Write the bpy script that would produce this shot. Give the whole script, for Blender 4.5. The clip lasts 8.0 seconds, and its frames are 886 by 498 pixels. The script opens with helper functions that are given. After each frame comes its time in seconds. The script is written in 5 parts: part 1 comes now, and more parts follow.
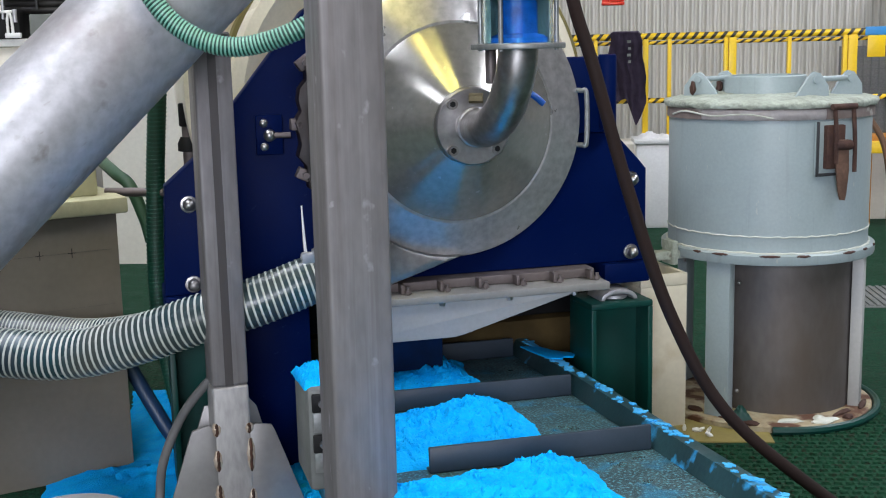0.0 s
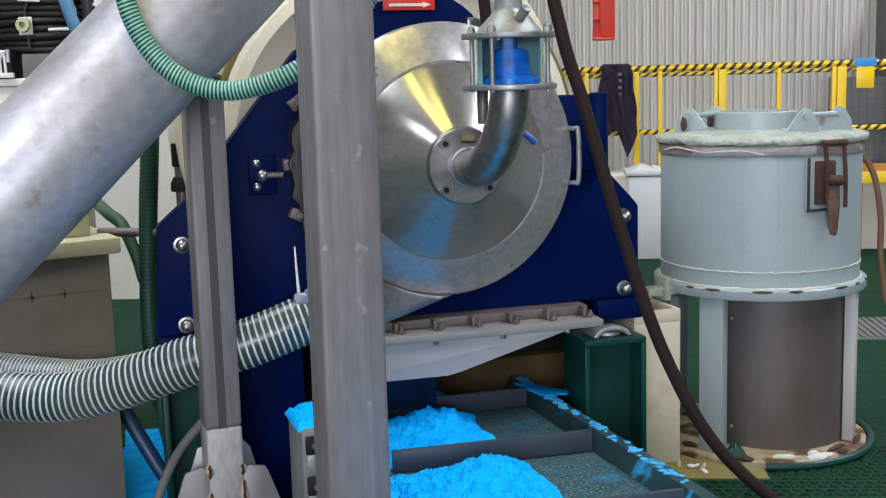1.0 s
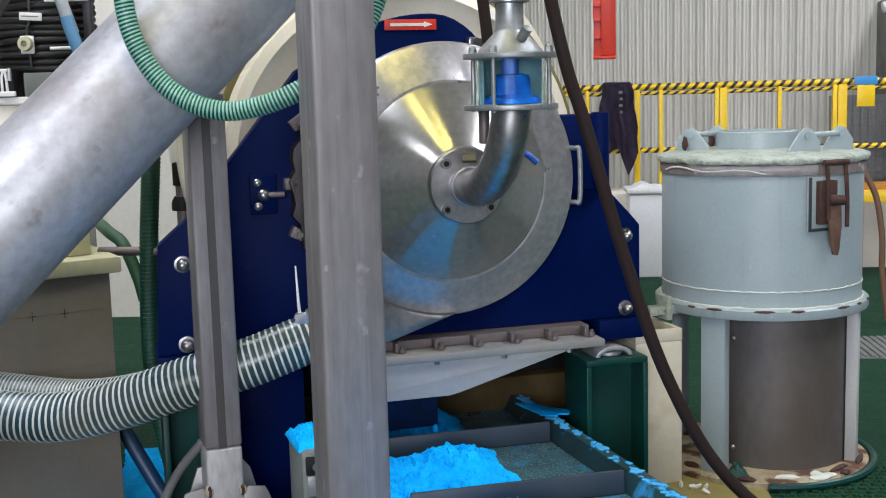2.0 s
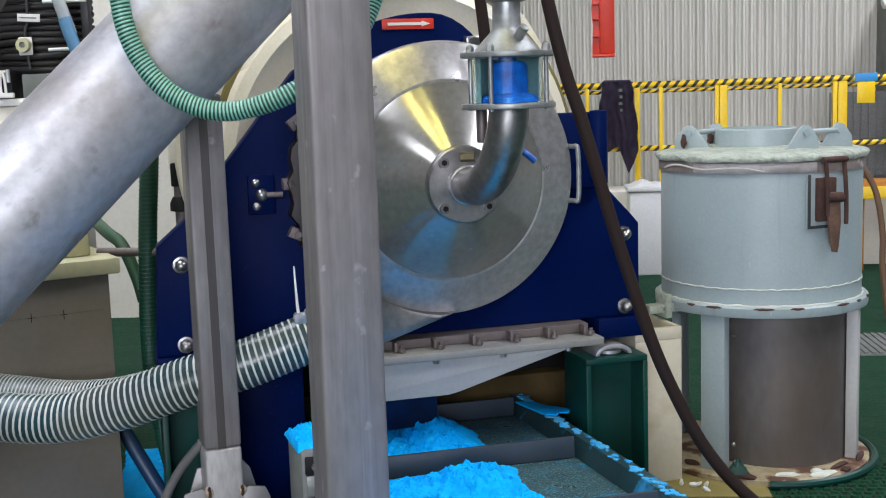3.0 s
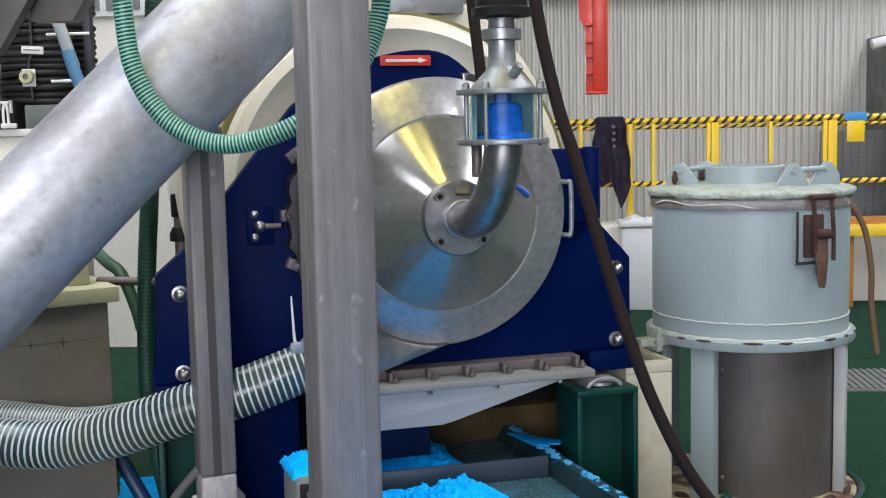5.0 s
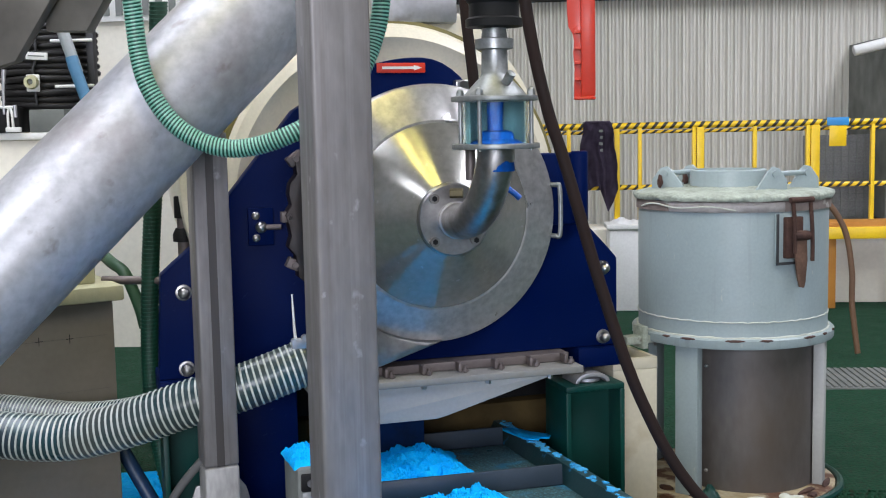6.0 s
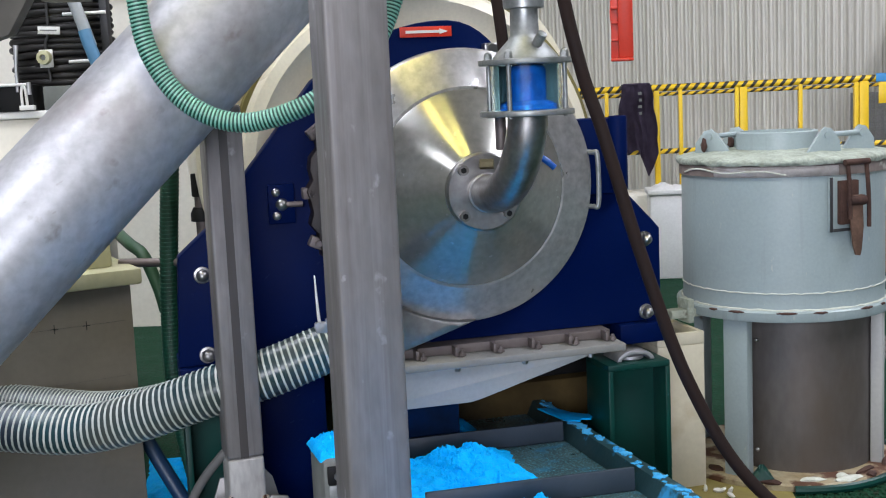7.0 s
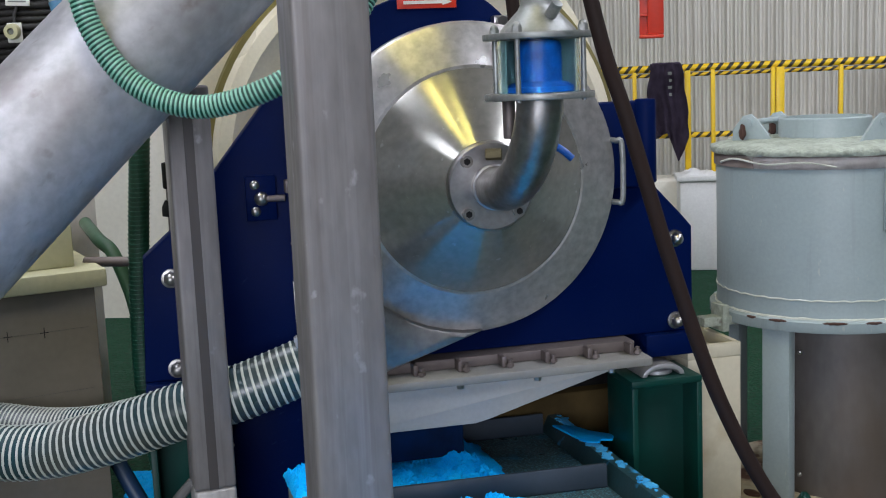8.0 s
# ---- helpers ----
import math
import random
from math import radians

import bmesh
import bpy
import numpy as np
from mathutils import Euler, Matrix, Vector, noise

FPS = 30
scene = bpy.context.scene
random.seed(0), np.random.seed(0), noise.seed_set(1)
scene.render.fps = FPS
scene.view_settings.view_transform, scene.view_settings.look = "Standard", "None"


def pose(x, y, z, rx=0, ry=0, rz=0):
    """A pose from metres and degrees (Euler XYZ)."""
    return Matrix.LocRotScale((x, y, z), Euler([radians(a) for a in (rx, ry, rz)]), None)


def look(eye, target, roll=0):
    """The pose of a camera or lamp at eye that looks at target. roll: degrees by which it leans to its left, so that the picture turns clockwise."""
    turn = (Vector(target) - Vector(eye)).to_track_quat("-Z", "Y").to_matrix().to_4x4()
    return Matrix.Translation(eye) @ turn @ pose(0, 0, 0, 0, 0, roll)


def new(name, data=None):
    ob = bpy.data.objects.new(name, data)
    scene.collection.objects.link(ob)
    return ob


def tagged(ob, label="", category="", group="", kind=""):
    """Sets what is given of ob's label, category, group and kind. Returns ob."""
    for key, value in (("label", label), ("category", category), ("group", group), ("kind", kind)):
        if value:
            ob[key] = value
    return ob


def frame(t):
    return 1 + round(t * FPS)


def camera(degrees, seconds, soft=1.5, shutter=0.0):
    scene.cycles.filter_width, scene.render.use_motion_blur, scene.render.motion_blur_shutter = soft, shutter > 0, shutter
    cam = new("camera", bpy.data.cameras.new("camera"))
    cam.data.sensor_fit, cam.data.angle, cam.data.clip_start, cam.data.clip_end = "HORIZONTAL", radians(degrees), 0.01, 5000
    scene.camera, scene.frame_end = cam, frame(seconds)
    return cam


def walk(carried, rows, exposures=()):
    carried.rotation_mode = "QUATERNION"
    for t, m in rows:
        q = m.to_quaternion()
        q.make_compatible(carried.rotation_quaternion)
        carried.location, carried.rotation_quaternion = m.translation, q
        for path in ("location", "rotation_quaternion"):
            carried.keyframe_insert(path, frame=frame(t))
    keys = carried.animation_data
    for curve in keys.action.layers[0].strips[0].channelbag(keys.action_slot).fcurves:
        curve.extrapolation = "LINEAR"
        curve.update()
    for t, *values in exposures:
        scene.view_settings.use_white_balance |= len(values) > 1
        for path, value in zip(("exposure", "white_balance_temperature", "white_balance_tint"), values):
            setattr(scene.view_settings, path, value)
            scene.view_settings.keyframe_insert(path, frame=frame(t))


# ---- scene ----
cam = camera(41.5, 8.0, soft=1.1)
PATH = [
    (0.0, pose(-0.002, -0.005, 1.116, 79.97, 1.31, 4.98)),
    (0.5, pose(-0.003, -0.000, 1.132, 79.73, 1.51, 4.68)),
    (1.0, pose(-0.003, -0.003, 1.142, 81.35, 1.61, 4.56)),
    (1.5, pose(-0.007, -0.000, 1.148, 82.18, 1.44, 4.59)),
    (3.0, pose(0.004, 0.005, 1.149, 82.11, 1.87, 4.66)),
    (3.5, pose(0.000, 0.002, 1.149, 82.85, 0.78, 5.49)),
    (4.0, pose(0.005, -0.002, 1.153, 83.19, 0.89, 4.83)),
    (4.5, pose(0.007, -0.004, 1.152, 83.50, 1.23, 4.70)),
    (6.0, pose(-0.005, -0.165, 1.158, 83.89, 1.15, 3.78)),
    (6.5, pose(-0.005, -0.124, 1.160, 82.92, 2.16, 4.95)),
    (7.0, pose(0.005, 0.009, 1.157, 82.35, 2.61, 5.58)),
    (7.5, pose(0.012, 0.225, 1.152, 81.78, 2.46, 6.42)),
    (8.0, pose(0.025, 0.370, 1.155, 81.40, 2.41, 6.93)),
]
walk(cam, PATH, [(0.0, -0.07, 6050, 15), (7.0, -0.07, 6050, 15), (8.0, -0.34, 6050, 15)])


# ---- light and world ----
world = bpy.data.worlds.new("hall_sky")
scene.world = world
world.use_nodes = True
_bg = world.node_tree.nodes["Background"]
_sky = world.node_tree.nodes.new("ShaderNodeTexSky")
_sky.sky_type, _sky.sun_disc = "NISHITA", False
_sky.sun_elevation, _sky.sun_rotation = radians(50), radians(200)
world.node_tree.links.new(_sky.outputs[0], _bg.inputs[0])
_bg.inputs[1].default_value = 0.1


def lamp(name, kind, m, energy, color=(1, 1, 1), size=1.0, size_y=None):
    data = bpy.data.lights.new(name, kind)
    data.energy, data.color = energy, color
    data.shape, data.size = "RECTANGLE", size
    data.size_y = size_y or size
    ob = new(name, data)
    ob.matrix_world = m
    return tagged(ob, "area light of the hall, out of view", "lamp", kind="structure")


# rooflights of the hall, under the roof sheets
lamp("rooflight", "AREA", pose(-2.4, 1.0, 5.3), 430, (0.95, 0.97, 1.0), 1.2, 8.0)
lamp("rooflight", "AREA", pose(3.9, 3.0, 5.3), 520, (0.97, 0.98, 1.0), 1.2, 9.0)
# added unseen fill, shines forward from behind the camera
lamp("front_fill", "AREA", look((-0.3, -6.5, 2.2), (-0.4, 2.6, 0.9)), 560, (0.96, 0.97, 1.0), 5.0, 2.6)
lamp("hall_lamp", "AREA", pose(-0.55, 0.7, 5.2), 34, (1.0, 0.86, 0.2), 0.04, 1.5)
lamp("hall_lamp", "AREA", pose(0.35, 0.7, 5.2), 26, (1.0, 0.86, 0.2), 0.04, 1.2)


# ---- materials ----
def mat(name, c1, c2=None, rough=0.5, metal=0.0, scale=6.0, fine=90.0, bump=0.15, stain=None, stain_at=0.62, stain_scale=2.5,
        rough_var=0.12, stretch=(1, 1, 1), dist=0.003, coat=0.0, alpha=1.0, island=0.0, grain_mix=0.12, spec=0.5, soft_stain=0.08):
    m = bpy.data.materials.new(name)
    m.use_nodes = True
    nt = m.node_tree
    b = nt.nodes["Principled BSDF"]
    N, Lk = nt.nodes.new, nt.links.new
    c2 = c2 or tuple(v * 0.8 for v in c1)
    tc = N("ShaderNodeTexCoord")
    mp = N("ShaderNodeMapping")
    mp.inputs["Scale"].default_value = stretch
    Lk(tc.outputs["Object"], mp.inputs[0])

    def tex(s, detail=5.0):
        n = N("ShaderNodeTexNoise")
        n.inputs["Scale"].default_value, n.inputs["Detail"].default_value = s, detail
        Lk(mp.outputs[0], n.inputs["Vector"])
        return n

    big, small = tex(scale), tex(fine, 3.0)
    mix1 = N("ShaderNodeMix")
    mix1.data_type = "RGBA"
    ramp = N("ShaderNodeMapRange")
    ramp.inputs[1].default_value, ramp.inputs[2].default_value = 0.35, 0.68
    Lk(big.outputs[0], ramp.inputs[0])
    Lk(ramp.outputs[0], mix1.inputs[0])
    mix1.inputs[6].default_value, mix1.inputs[7].default_value = (*c1, 1), (*c2, 1)
    col = mix1.outputs[2]
    grain = N("ShaderNodeMix")
    grain.data_type, grain.blend_type = "RGBA", "MULTIPLY"
    grain.inputs[0].default_value = grain_mix
    gr = N("ShaderNodeMapRange")
    gr.inputs[1].default_value, gr.inputs[2].default_value, gr.inputs[3].default_value, gr.inputs[4].default_value = 0.3, 0.7, 0.6, 1.25
    Lk(small.outputs[0], gr.inputs[0])
    Lk(col, grain.inputs[6])
    Lk(gr.outputs[0], grain.inputs[7])
    col = grain.outputs[2]
    if island:
        ge = N("ShaderNodeObjectInfo")
        im = N("ShaderNodeMapRange")
        im.inputs[3].default_value, im.inputs[4].default_value = 1 - island, 1 + island
        Lk(ge.outputs["Random"], im.inputs[0])
        g2 = N("ShaderNodeMix")
        g2.data_type, g2.blend_type = "RGBA", "MULTIPLY"
        g2.inputs[0].default_value = 1.0
        Lk(col, g2.inputs[6])
        Lk(im.outputs[0], g2.inputs[7])
        col = g2.outputs[2]
    if stain:
        st = tex(stain_scale, 8.0)
        sr = N("ShaderNodeMapRange")
        sr.inputs[1].default_value, sr.inputs[2].default_value = stain_at, stain_at + soft_stain
        Lk(st.outputs[0], sr.inputs[0])
        sm = N("ShaderNodeMix")
        sm.data_type = "RGBA"
        Lk(sr.outputs[0], sm.inputs[0])
        Lk(col, sm.inputs[6])
        sm.inputs[7].default_value = (*stain, 1)
        col = sm.outputs[2]
    Lk(col, b.inputs["Base Color"])
    rr = N("ShaderNodeMapRange")
    rr.inputs[1].default_value, rr.inputs[2].default_value = 0.3, 0.7
    rr.inputs[3].default_value, rr.inputs[4].default_value = max(0.02, rough - rough_var), min(1, rough + rough_var)
    Lk(big.outputs[0], rr.inputs[0])
    Lk(rr.outputs[0], b.inputs["Roughness"])
    b.inputs["Metallic"].default_value = metal
    b.inputs["Coat Weight"].default_value = coat
    b.inputs["Alpha"].default_value = alpha
    b.inputs["Specular IOR Level"].default_value = spec
    if bump:
        bp = N("ShaderNodeBump")
        bp.inputs["Strength"].default_value, bp.inputs["Distance"].default_value = bump, dist
        Lk(small.outputs[0], bp.inputs["Height"])
        Lk(bp.outputs[0], b.inputs["Normal"])
    return m


def marks(m, color, scale, lo, hi, turn=(0, 0, 0), detail=6.0, amount=1.0, shift=0.0):
    """Lays streaks, scuffs or dirt of one colour over a material's own; the scale along each axis sets their shape."""
    nt = m.node_tree
    b = nt.nodes["Principled BSDF"]
    N, Lk = nt.nodes.new, nt.links.new
    tc, first, second = N("ShaderNodeTexCoord"), N("ShaderNodeMapping"), N("ShaderNodeMapping")
    first.inputs["Rotation"].default_value = [radians(a) for a in turn]
    first.inputs["Location"].default_value = (shift, shift * 0.7, shift * 1.3)
    second.inputs["Scale"].default_value = scale
    n, r, mx = N("ShaderNodeTexNoise"), N("ShaderNodeMapRange"), N("ShaderNodeMix")
    n.inputs["Scale"].default_value, n.inputs["Detail"].default_value = 1.0, detail
    r.inputs[1].default_value, r.inputs[2].default_value, r.inputs[4].default_value = lo, hi, amount
    mx.data_type = "RGBA"
    mx.inputs[7].default_value = (*color, 1)
    Lk(tc.outputs["Object"], first.inputs[0])
    Lk(first.outputs[0], second.inputs[0])
    Lk(second.outputs[0], n.inputs["Vector"])
    Lk(n.outputs[0], r.inputs[0])
    Lk(r.outputs[0], mx.inputs[0])
    Lk(b.inputs["Base Color"].links[0].from_socket, mx.inputs[6])
    Lk(mx.outputs[2], b.inputs["Base Color"])
    return m


def spun(m, amount, axis):
    """Turned metal: brush marks run round an axis."""
    nt = m.node_tree
    tg = nt.nodes.new("ShaderNodeTangent")
    tg.direction_type, tg.axis = "RADIAL", axis
    b = nt.nodes["Principled BSDF"]
    b.inputs["Anisotropic"].default_value, b.inputs["Anisotropic Rotation"].default_value = amount, 0.25
    nt.links.new(tg.outputs[0], b.inputs["Tangent"])


NAVY = mat("navy_paint", (0.0008, 0.006, 0.05), (0.0012, 0.0075, 0.058), 0.45, 0, 5, 140, 0.05, spec=0.05)
marks(NAVY, (0.02, 0.03, 0.09), (30, 30, 60), 0.68, 0.74, (0, 30, 0), 8, 0.5)
STEEL = mat("brushed_stainless", (0.43, 0.42, 0.41), (0.32, 0.31, 0.305), 0.38, 1.0, 6, 60, 0.08, grain_mix=0.35)
CONE = mat("spun_stainless", (0.40, 0.39, 0.355), (0.33, 0.32, 0.29), 0.23, 0.68, 3, 60, 0.03, rough_var=0.03, stain=(0.5, 0.5, 0.48), stain_at=0.68, stain_scale=70, soft_stain=0.04, grain_mix=0.35)
spun(CONE, 0.8, "Y")
ELBOW = mat("dull_elbow_steel", (0.36, 0.35, 0.34), (0.26, 0.25, 0.24), 0.4, 0.9, 9, 70, 0.08, stain=(0.17, 0.15, 0.13), stain_at=0.55, stain_scale=14, soft_stain=0.2, grain_mix=0.4)
WEATHERED = mat("weathered_fitting_steel", (0.34, 0.35, 0.345), (0.24, 0.25, 0.24), 0.46, 0.65, 14, 80, 0.1, stain=(0.18, 0.2, 0.19), stain_at=0.58, stain_scale=18, grain_mix=0.4)
RIM = mat("turned_rim_stainless", (0.54, 0.53, 0.525), (0.4, 0.39, 0.385), 0.36, 0.7, 9, 60, 0.06, grain_mix=0.45)
spun(RIM, 0.6, "Y")
CHUTEM = mat("brown_grey_chute", (0.13, 0.118, 0.1), (0.085, 0.077, 0.066), 0.6, 0.3, 6, 60, 0.08)
TUBE = mat("scuffed_satin_tube", (0.5, 0.5, 0.525), (0.41, 0.41, 0.435), 0.45, 0.42, 6, 50, 0.07, grain_mix=0.35, rough_var=0.1)
marks(TUBE, (0.24, 0.2, 0.19), (6, 6, 3), 0.52, 0.74, (0, -45, 0), 9, 0.8)
marks(TUBE, (0.2, 0.16, 0.14), (18, 18, 12), 0.64, 0.74, (0, -45, 0), 9, 0.6, 3.0)
marks(TUBE, (0.33, 0.3, 0.3), (75, 75, 5), 0.69, 0.74, (0, -60, 25), 3, 0.45, 7.0)
BROWN = mat("brown_concrete", (0.10, 0.07, 0.026), (0.065, 0.045, 0.018), 0.9, 0, 6, 60, 0.3, spec=0.15, stain=(0.02, 0.016, 0.01), stain_at=0.5, soft_stain=0.2)
SKIRT = mat("salted_rubber_skirt", (0.004, 0.012, 0.035), (0.004, 0.03, 0.12), 0.7, 0, 7, 60, 0.2, stain=(0.01, 0.16, 0.5), stain_at=0.6, stain_scale=8, soft_stain=0.2, spec=0.1)
SATIN = mat("mottled_satin_steel", (0.62, 0.62, 0.65), (0.47, 0.46, 0.48), 0.46, 0.8, 7, 45, 0.08, stain=(0.3, 0.27, 0.26), stain_at=0.57, stain_scale=5.5, grain_mix=0.3)
POST = mat("mill_steel_tube", (0.23, 0.217, 0.216), (0.172, 0.16, 0.157), 0.52, 0.35, 7, 60, 0.06, stretch=(1, 1, 0.3), grain_mix=0.3, spec=0.3)
marks(POST, (0.34, 0.33, 0.335), (90, 90, 1.2), 0.5, 0.75, (0, 0, 0), 4, 0.3)
marks(POST, (0.12, 0.1, 0.095), (70, 70, 1.6), 0.56, 0.76, (0, 0, 0), 5, 0.5, 5.0)
marks(POST, (0.38, 0.37, 0.375), (30, 30, 22), 0.66, 0.73, (0, 0, 0), 8, 0.6, 9.0)
GROUND_STEEL = mat("ground_steel", (0.42, 0.41, 0.40), (0.33, 0.32, 0.31), 0.6, 0.4, 12, 90, 0.08, stretch=(1, 1, 0.3), grain_mix=0.4)
PLATE = mat("welded_plate", (0.36, 0.35, 0.34), (0.27, 0.26, 0.26), 0.5, 0.7, 6, 60, 0.08, stain=(0.2, 0.09, 0.04), stain_at=0.7, stain_scale=9)
WELD = mat("rusty_weld", (0.09, 0.038, 0.02), (0.03, 0.015, 0.01), 0.6, 0.3, 60, 200, 0.4)
SCORCH = mat("weld_scorch", (0.5, 0.44, 0.36), (0.34, 0.26, 0.19), 0.5, 0.4, 40, 120, 0.1)
CREAM = mat("cream_casing_paint", (0.78, 0.73, 0.6), (0.72, 0.67, 0.54), 0.36, 0, 4, 120, 0.04)
HOPPER = mat("hopper_grey_white", (0.46, 0.46, 0.44), (0.4, 0.4, 0.385), 0.5, 0.0, 5, 90, 0.05, spec=0.3)
FLANGEM = mat("dull_flange_grey", (0.3, 0.295, 0.275), (0.24, 0.235, 0.22), 0.55, 0.2, 6, 90, 0.06, spec=0.3)
TROUGH = mat("dull_trough_steel", (0.2, 0.17, 0.16), (0.14, 0.115, 0.11), 0.55, 0.5, 9, 80, 0.1)
GREEN = mat("dark_green_paint", (0.004, 0.05, 0.04), (0.006, 0.04, 0.033), 0.4, 0, 6, 90, 0.06, stain=(0.12, 0.25, 0.25), stain_at=0.71, stain_scale=14, spec=0.35)
CANPAINT = mat("grey_green_paint", (0.32, 0.385, 0.395), (0.27, 0.325, 0.335), 0.4, 0, 3, 110, 0.05)
marks(CANPAINT, (0.2, 0.225, 0.22), (40, 40, 2.5), 0.6, 0.8, (0, 0, 0), 6, 0.55)
marks(CANPAINT, (0.42, 0.44, 0.4), (70, 70, 25), 0.68, 0.73, (0, 0, 0), 6, 0.6, 4.0)
CANEDGE = mat("chipped_grey_edge", (0.37, 0.41, 0.35), (0.27, 0.3, 0.25), 0.75, 0, 14, 80, 0.7, stain=(0.10, 0.07, 0.055), stain_at=0.66, stain_scale=16, dist=0.008, grain_mix=0.5)
CANBASE = mat("scaled_base_plate", (0.42, 0.37, 0.26), (0.3, 0.23, 0.13), 0.85, 0, 14, 60, 0.5, stain=(0.10, 0.045, 0.025), stain_at=0.53, stain_scale=11, dist=0.006, grain_mix=0.4)
CANSHEET = mat("weathered_sheet_steel", (0.17, 0.157, 0.15), (0.125, 0.113, 0.108), 0.5, 0.4, 4, 50, 0.06, stain=(0.1, 0.075, 0.055), stain_at=0.52, soft_stain=0.2, stretch=(1, 1, 0.45), grain_mix=0.3)
RUST = mat("rusted_iron", (0.075, 0.035, 0.024), (0.045, 0.022, 0.018), 0.85, 0.1, 20, 120, 0.5, grain_mix=0.4)
RUSTPALE = mat("worn_rusted_iron", (0.16, 0.09, 0.06), (0.09, 0.05, 0.035), 0.8, 0.1, 20, 120, 0.5, grain_mix=0.4)
CRUST = mat("pale_salt_crust", (0.62, 0.64, 0.58), (0.5, 0.52, 0.45), 0.85, 0, 30, 150, 0.6)
YELLOW = mat("yellow_enamel", (0.9, 0.6, 0.008), (0.82, 0.53, 0.008), 0.4, 0, 6, 90, 0.04)
BLACKTAPE = mat("black_tape", (0.02, 0.018, 0.015), (0.03, 0.028, 0.02), 0.5, 0, 8, 90, 0.05)
BLACKRUB = mat("brown_black_rubber", (0.0143, 0.0078, 0.0065), (0.0195, 0.0104, 0.0084), 0.7, 0, 12, 150, 0.15, spec=0.2)
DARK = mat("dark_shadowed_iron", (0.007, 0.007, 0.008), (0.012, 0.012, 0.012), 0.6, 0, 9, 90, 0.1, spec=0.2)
GROOVE_OLIVE = mat("olive_groove", (0.2, 0.17, 0.05), (0.14, 0.12, 0.04), 0.6)
RIM_SHADE = mat("dark_rim_shade", (0.012, 0.01, 0.012), (0.03, 0.02, 0.016), 0.45, 0.3, 9, 90, 0.1)
COILRUB = mat("black_hose_rubber", (0.012, 0.011, 0.011), (0.02, 0.018, 0.018), 0.5, 0, 9, 90, 0.1, spec=0.35)
DARKGREY = mat("dark_grey_iron", (0.06, 0.06, 0.065), (0.045, 0.045, 0.048), 0.5, 0.3, 9, 90, 0.1)
RED = mat("red_plastic", (0.62, 0.045, 0.02), (0.56, 0.035, 0.015), 0.38, 0, 6, 80, 0.04)
WHITEP = mat("white_plastic", (0.75, 0.75, 0.73), (0.68, 0.68, 0.66), 0.4, 0, 6, 80, 0.03)
WALLW = mat("off_white_wall", (0.76, 0.73, 0.64), (0.7, 0.66, 0.57), 0.7, 0, 3, 40, 0.08, stain=(0.6, 0.5, 0.34), stain_at=0.68)
BLOCK = mat("cream_block_paint", (0.6, 0.56, 0.44), (0.55, 0.5, 0.38), 0.6, 0, 5, 60, 0.1, stain=(0.4, 0.33, 0.2), stain_at=0.68)
PANEL = mat("grey_beige_panel", (0.2, 0.178, 0.14), (0.165, 0.148, 0.115), 0.65, 0, 4, 60, 0.05, stain=(0.11, 0.1, 0.08), stain_at=0.54, soft_stain=0.2, spec=0.25)
PALEYELLOW = mat("pale_worktop", (0.50, 0.48, 0.3), (0.43, 0.42, 0.27), 0.6, 0, 14, 70, 0.15)
SHEETWALL = mat("corrugated_sheet", (0.65, 0.63, 0.57), (0.54, 0.525, 0.47), 0.55, 0.1, 2, 40, 0.04, stretch=(6, 6, 0.3), grain_mix=0.25)
FLOORM = mat("green_floor_mat", (0.006, 0.045, 0.022), (0.011, 0.052, 0.026), 0.8, 0, 9, 70, 1.0, stain=(0.018, 0.028, 0.016), stain_at=0.55, stain_scale=60, dist=0.012, spec=0.15, grain_mix=0.8)
YPAINT = mat("yellow_floor_paint", (0.30, 0.25, 0.08), (0.24, 0.2, 0.08), 0.75, 0, 6, 60, 0.2, stain=(0.12, 0.12, 0.06), stain_at=0.56, soft_stain=0.2, spec=0.2)
TREAD = mat("grey_tread", (0.19, 0.2, 0.19), (0.14, 0.15, 0.14), 0.6, 0.2, 6, 60, 0.2)
POWDER = mat("bright_blue_salt", (0.008, 0.47, 1.0), (0.007, 0.38, 0.97), 0.85, 0, 22, 220, 0.6, dist=0.005, spec=0.15, grain_mix=0.25)
BELT = mat("wet_dark_belt", (0.045, 0.075, 0.08), (0.03, 0.055, 0.065), 0.36, 0, 10, 260, 0.4, stain=(0.13, 0.36, 0.42), stain_at=0.52, stain_scale=150, soft_stain=0.12, grain_mix=0.7)
marks(BELT, (0.015, 0.26, 0.5), (11, 11, 11), 0.56, 0.72, (0, 0, 0), 10, 0.6)
CLEATM = mat("black_rubber_cleat", (0.022, 0.034, 0.048), (0.03, 0.045, 0.065), 0.5, 0, 8, 90, 0.1)
FRAMEM = mat("conveyor_green_frame", (0.018, 0.05, 0.056), (0.024, 0.07, 0.08), 0.4, 0.1, 9, 90, 0.15, stain=(0.05, 0.36, 0.7), stain_at=0.565, stain_scale=13, grain_mix=0.3)
GHOSE = mat("green_hose_wall", (0.006, 0.065, 0.045), (0.005, 0.05, 0.035), 0.45, 0, 10, 90, 0.05)
GRIB = mat("pale_green_rib", (0.24, 0.5, 0.39), (0.18, 0.42, 0.32), 0.45, 0, 10, 90, 0.03)
SHOSE = mat("smoky_hose_wall", (0.02, 0.06, 0.075), (0.06, 0.06, 0.045), 0.3, 0, 5, 60, 0.05, stain=(0.006, 0.02, 0.07), stain_at=0.5, soft_stain=0.15)
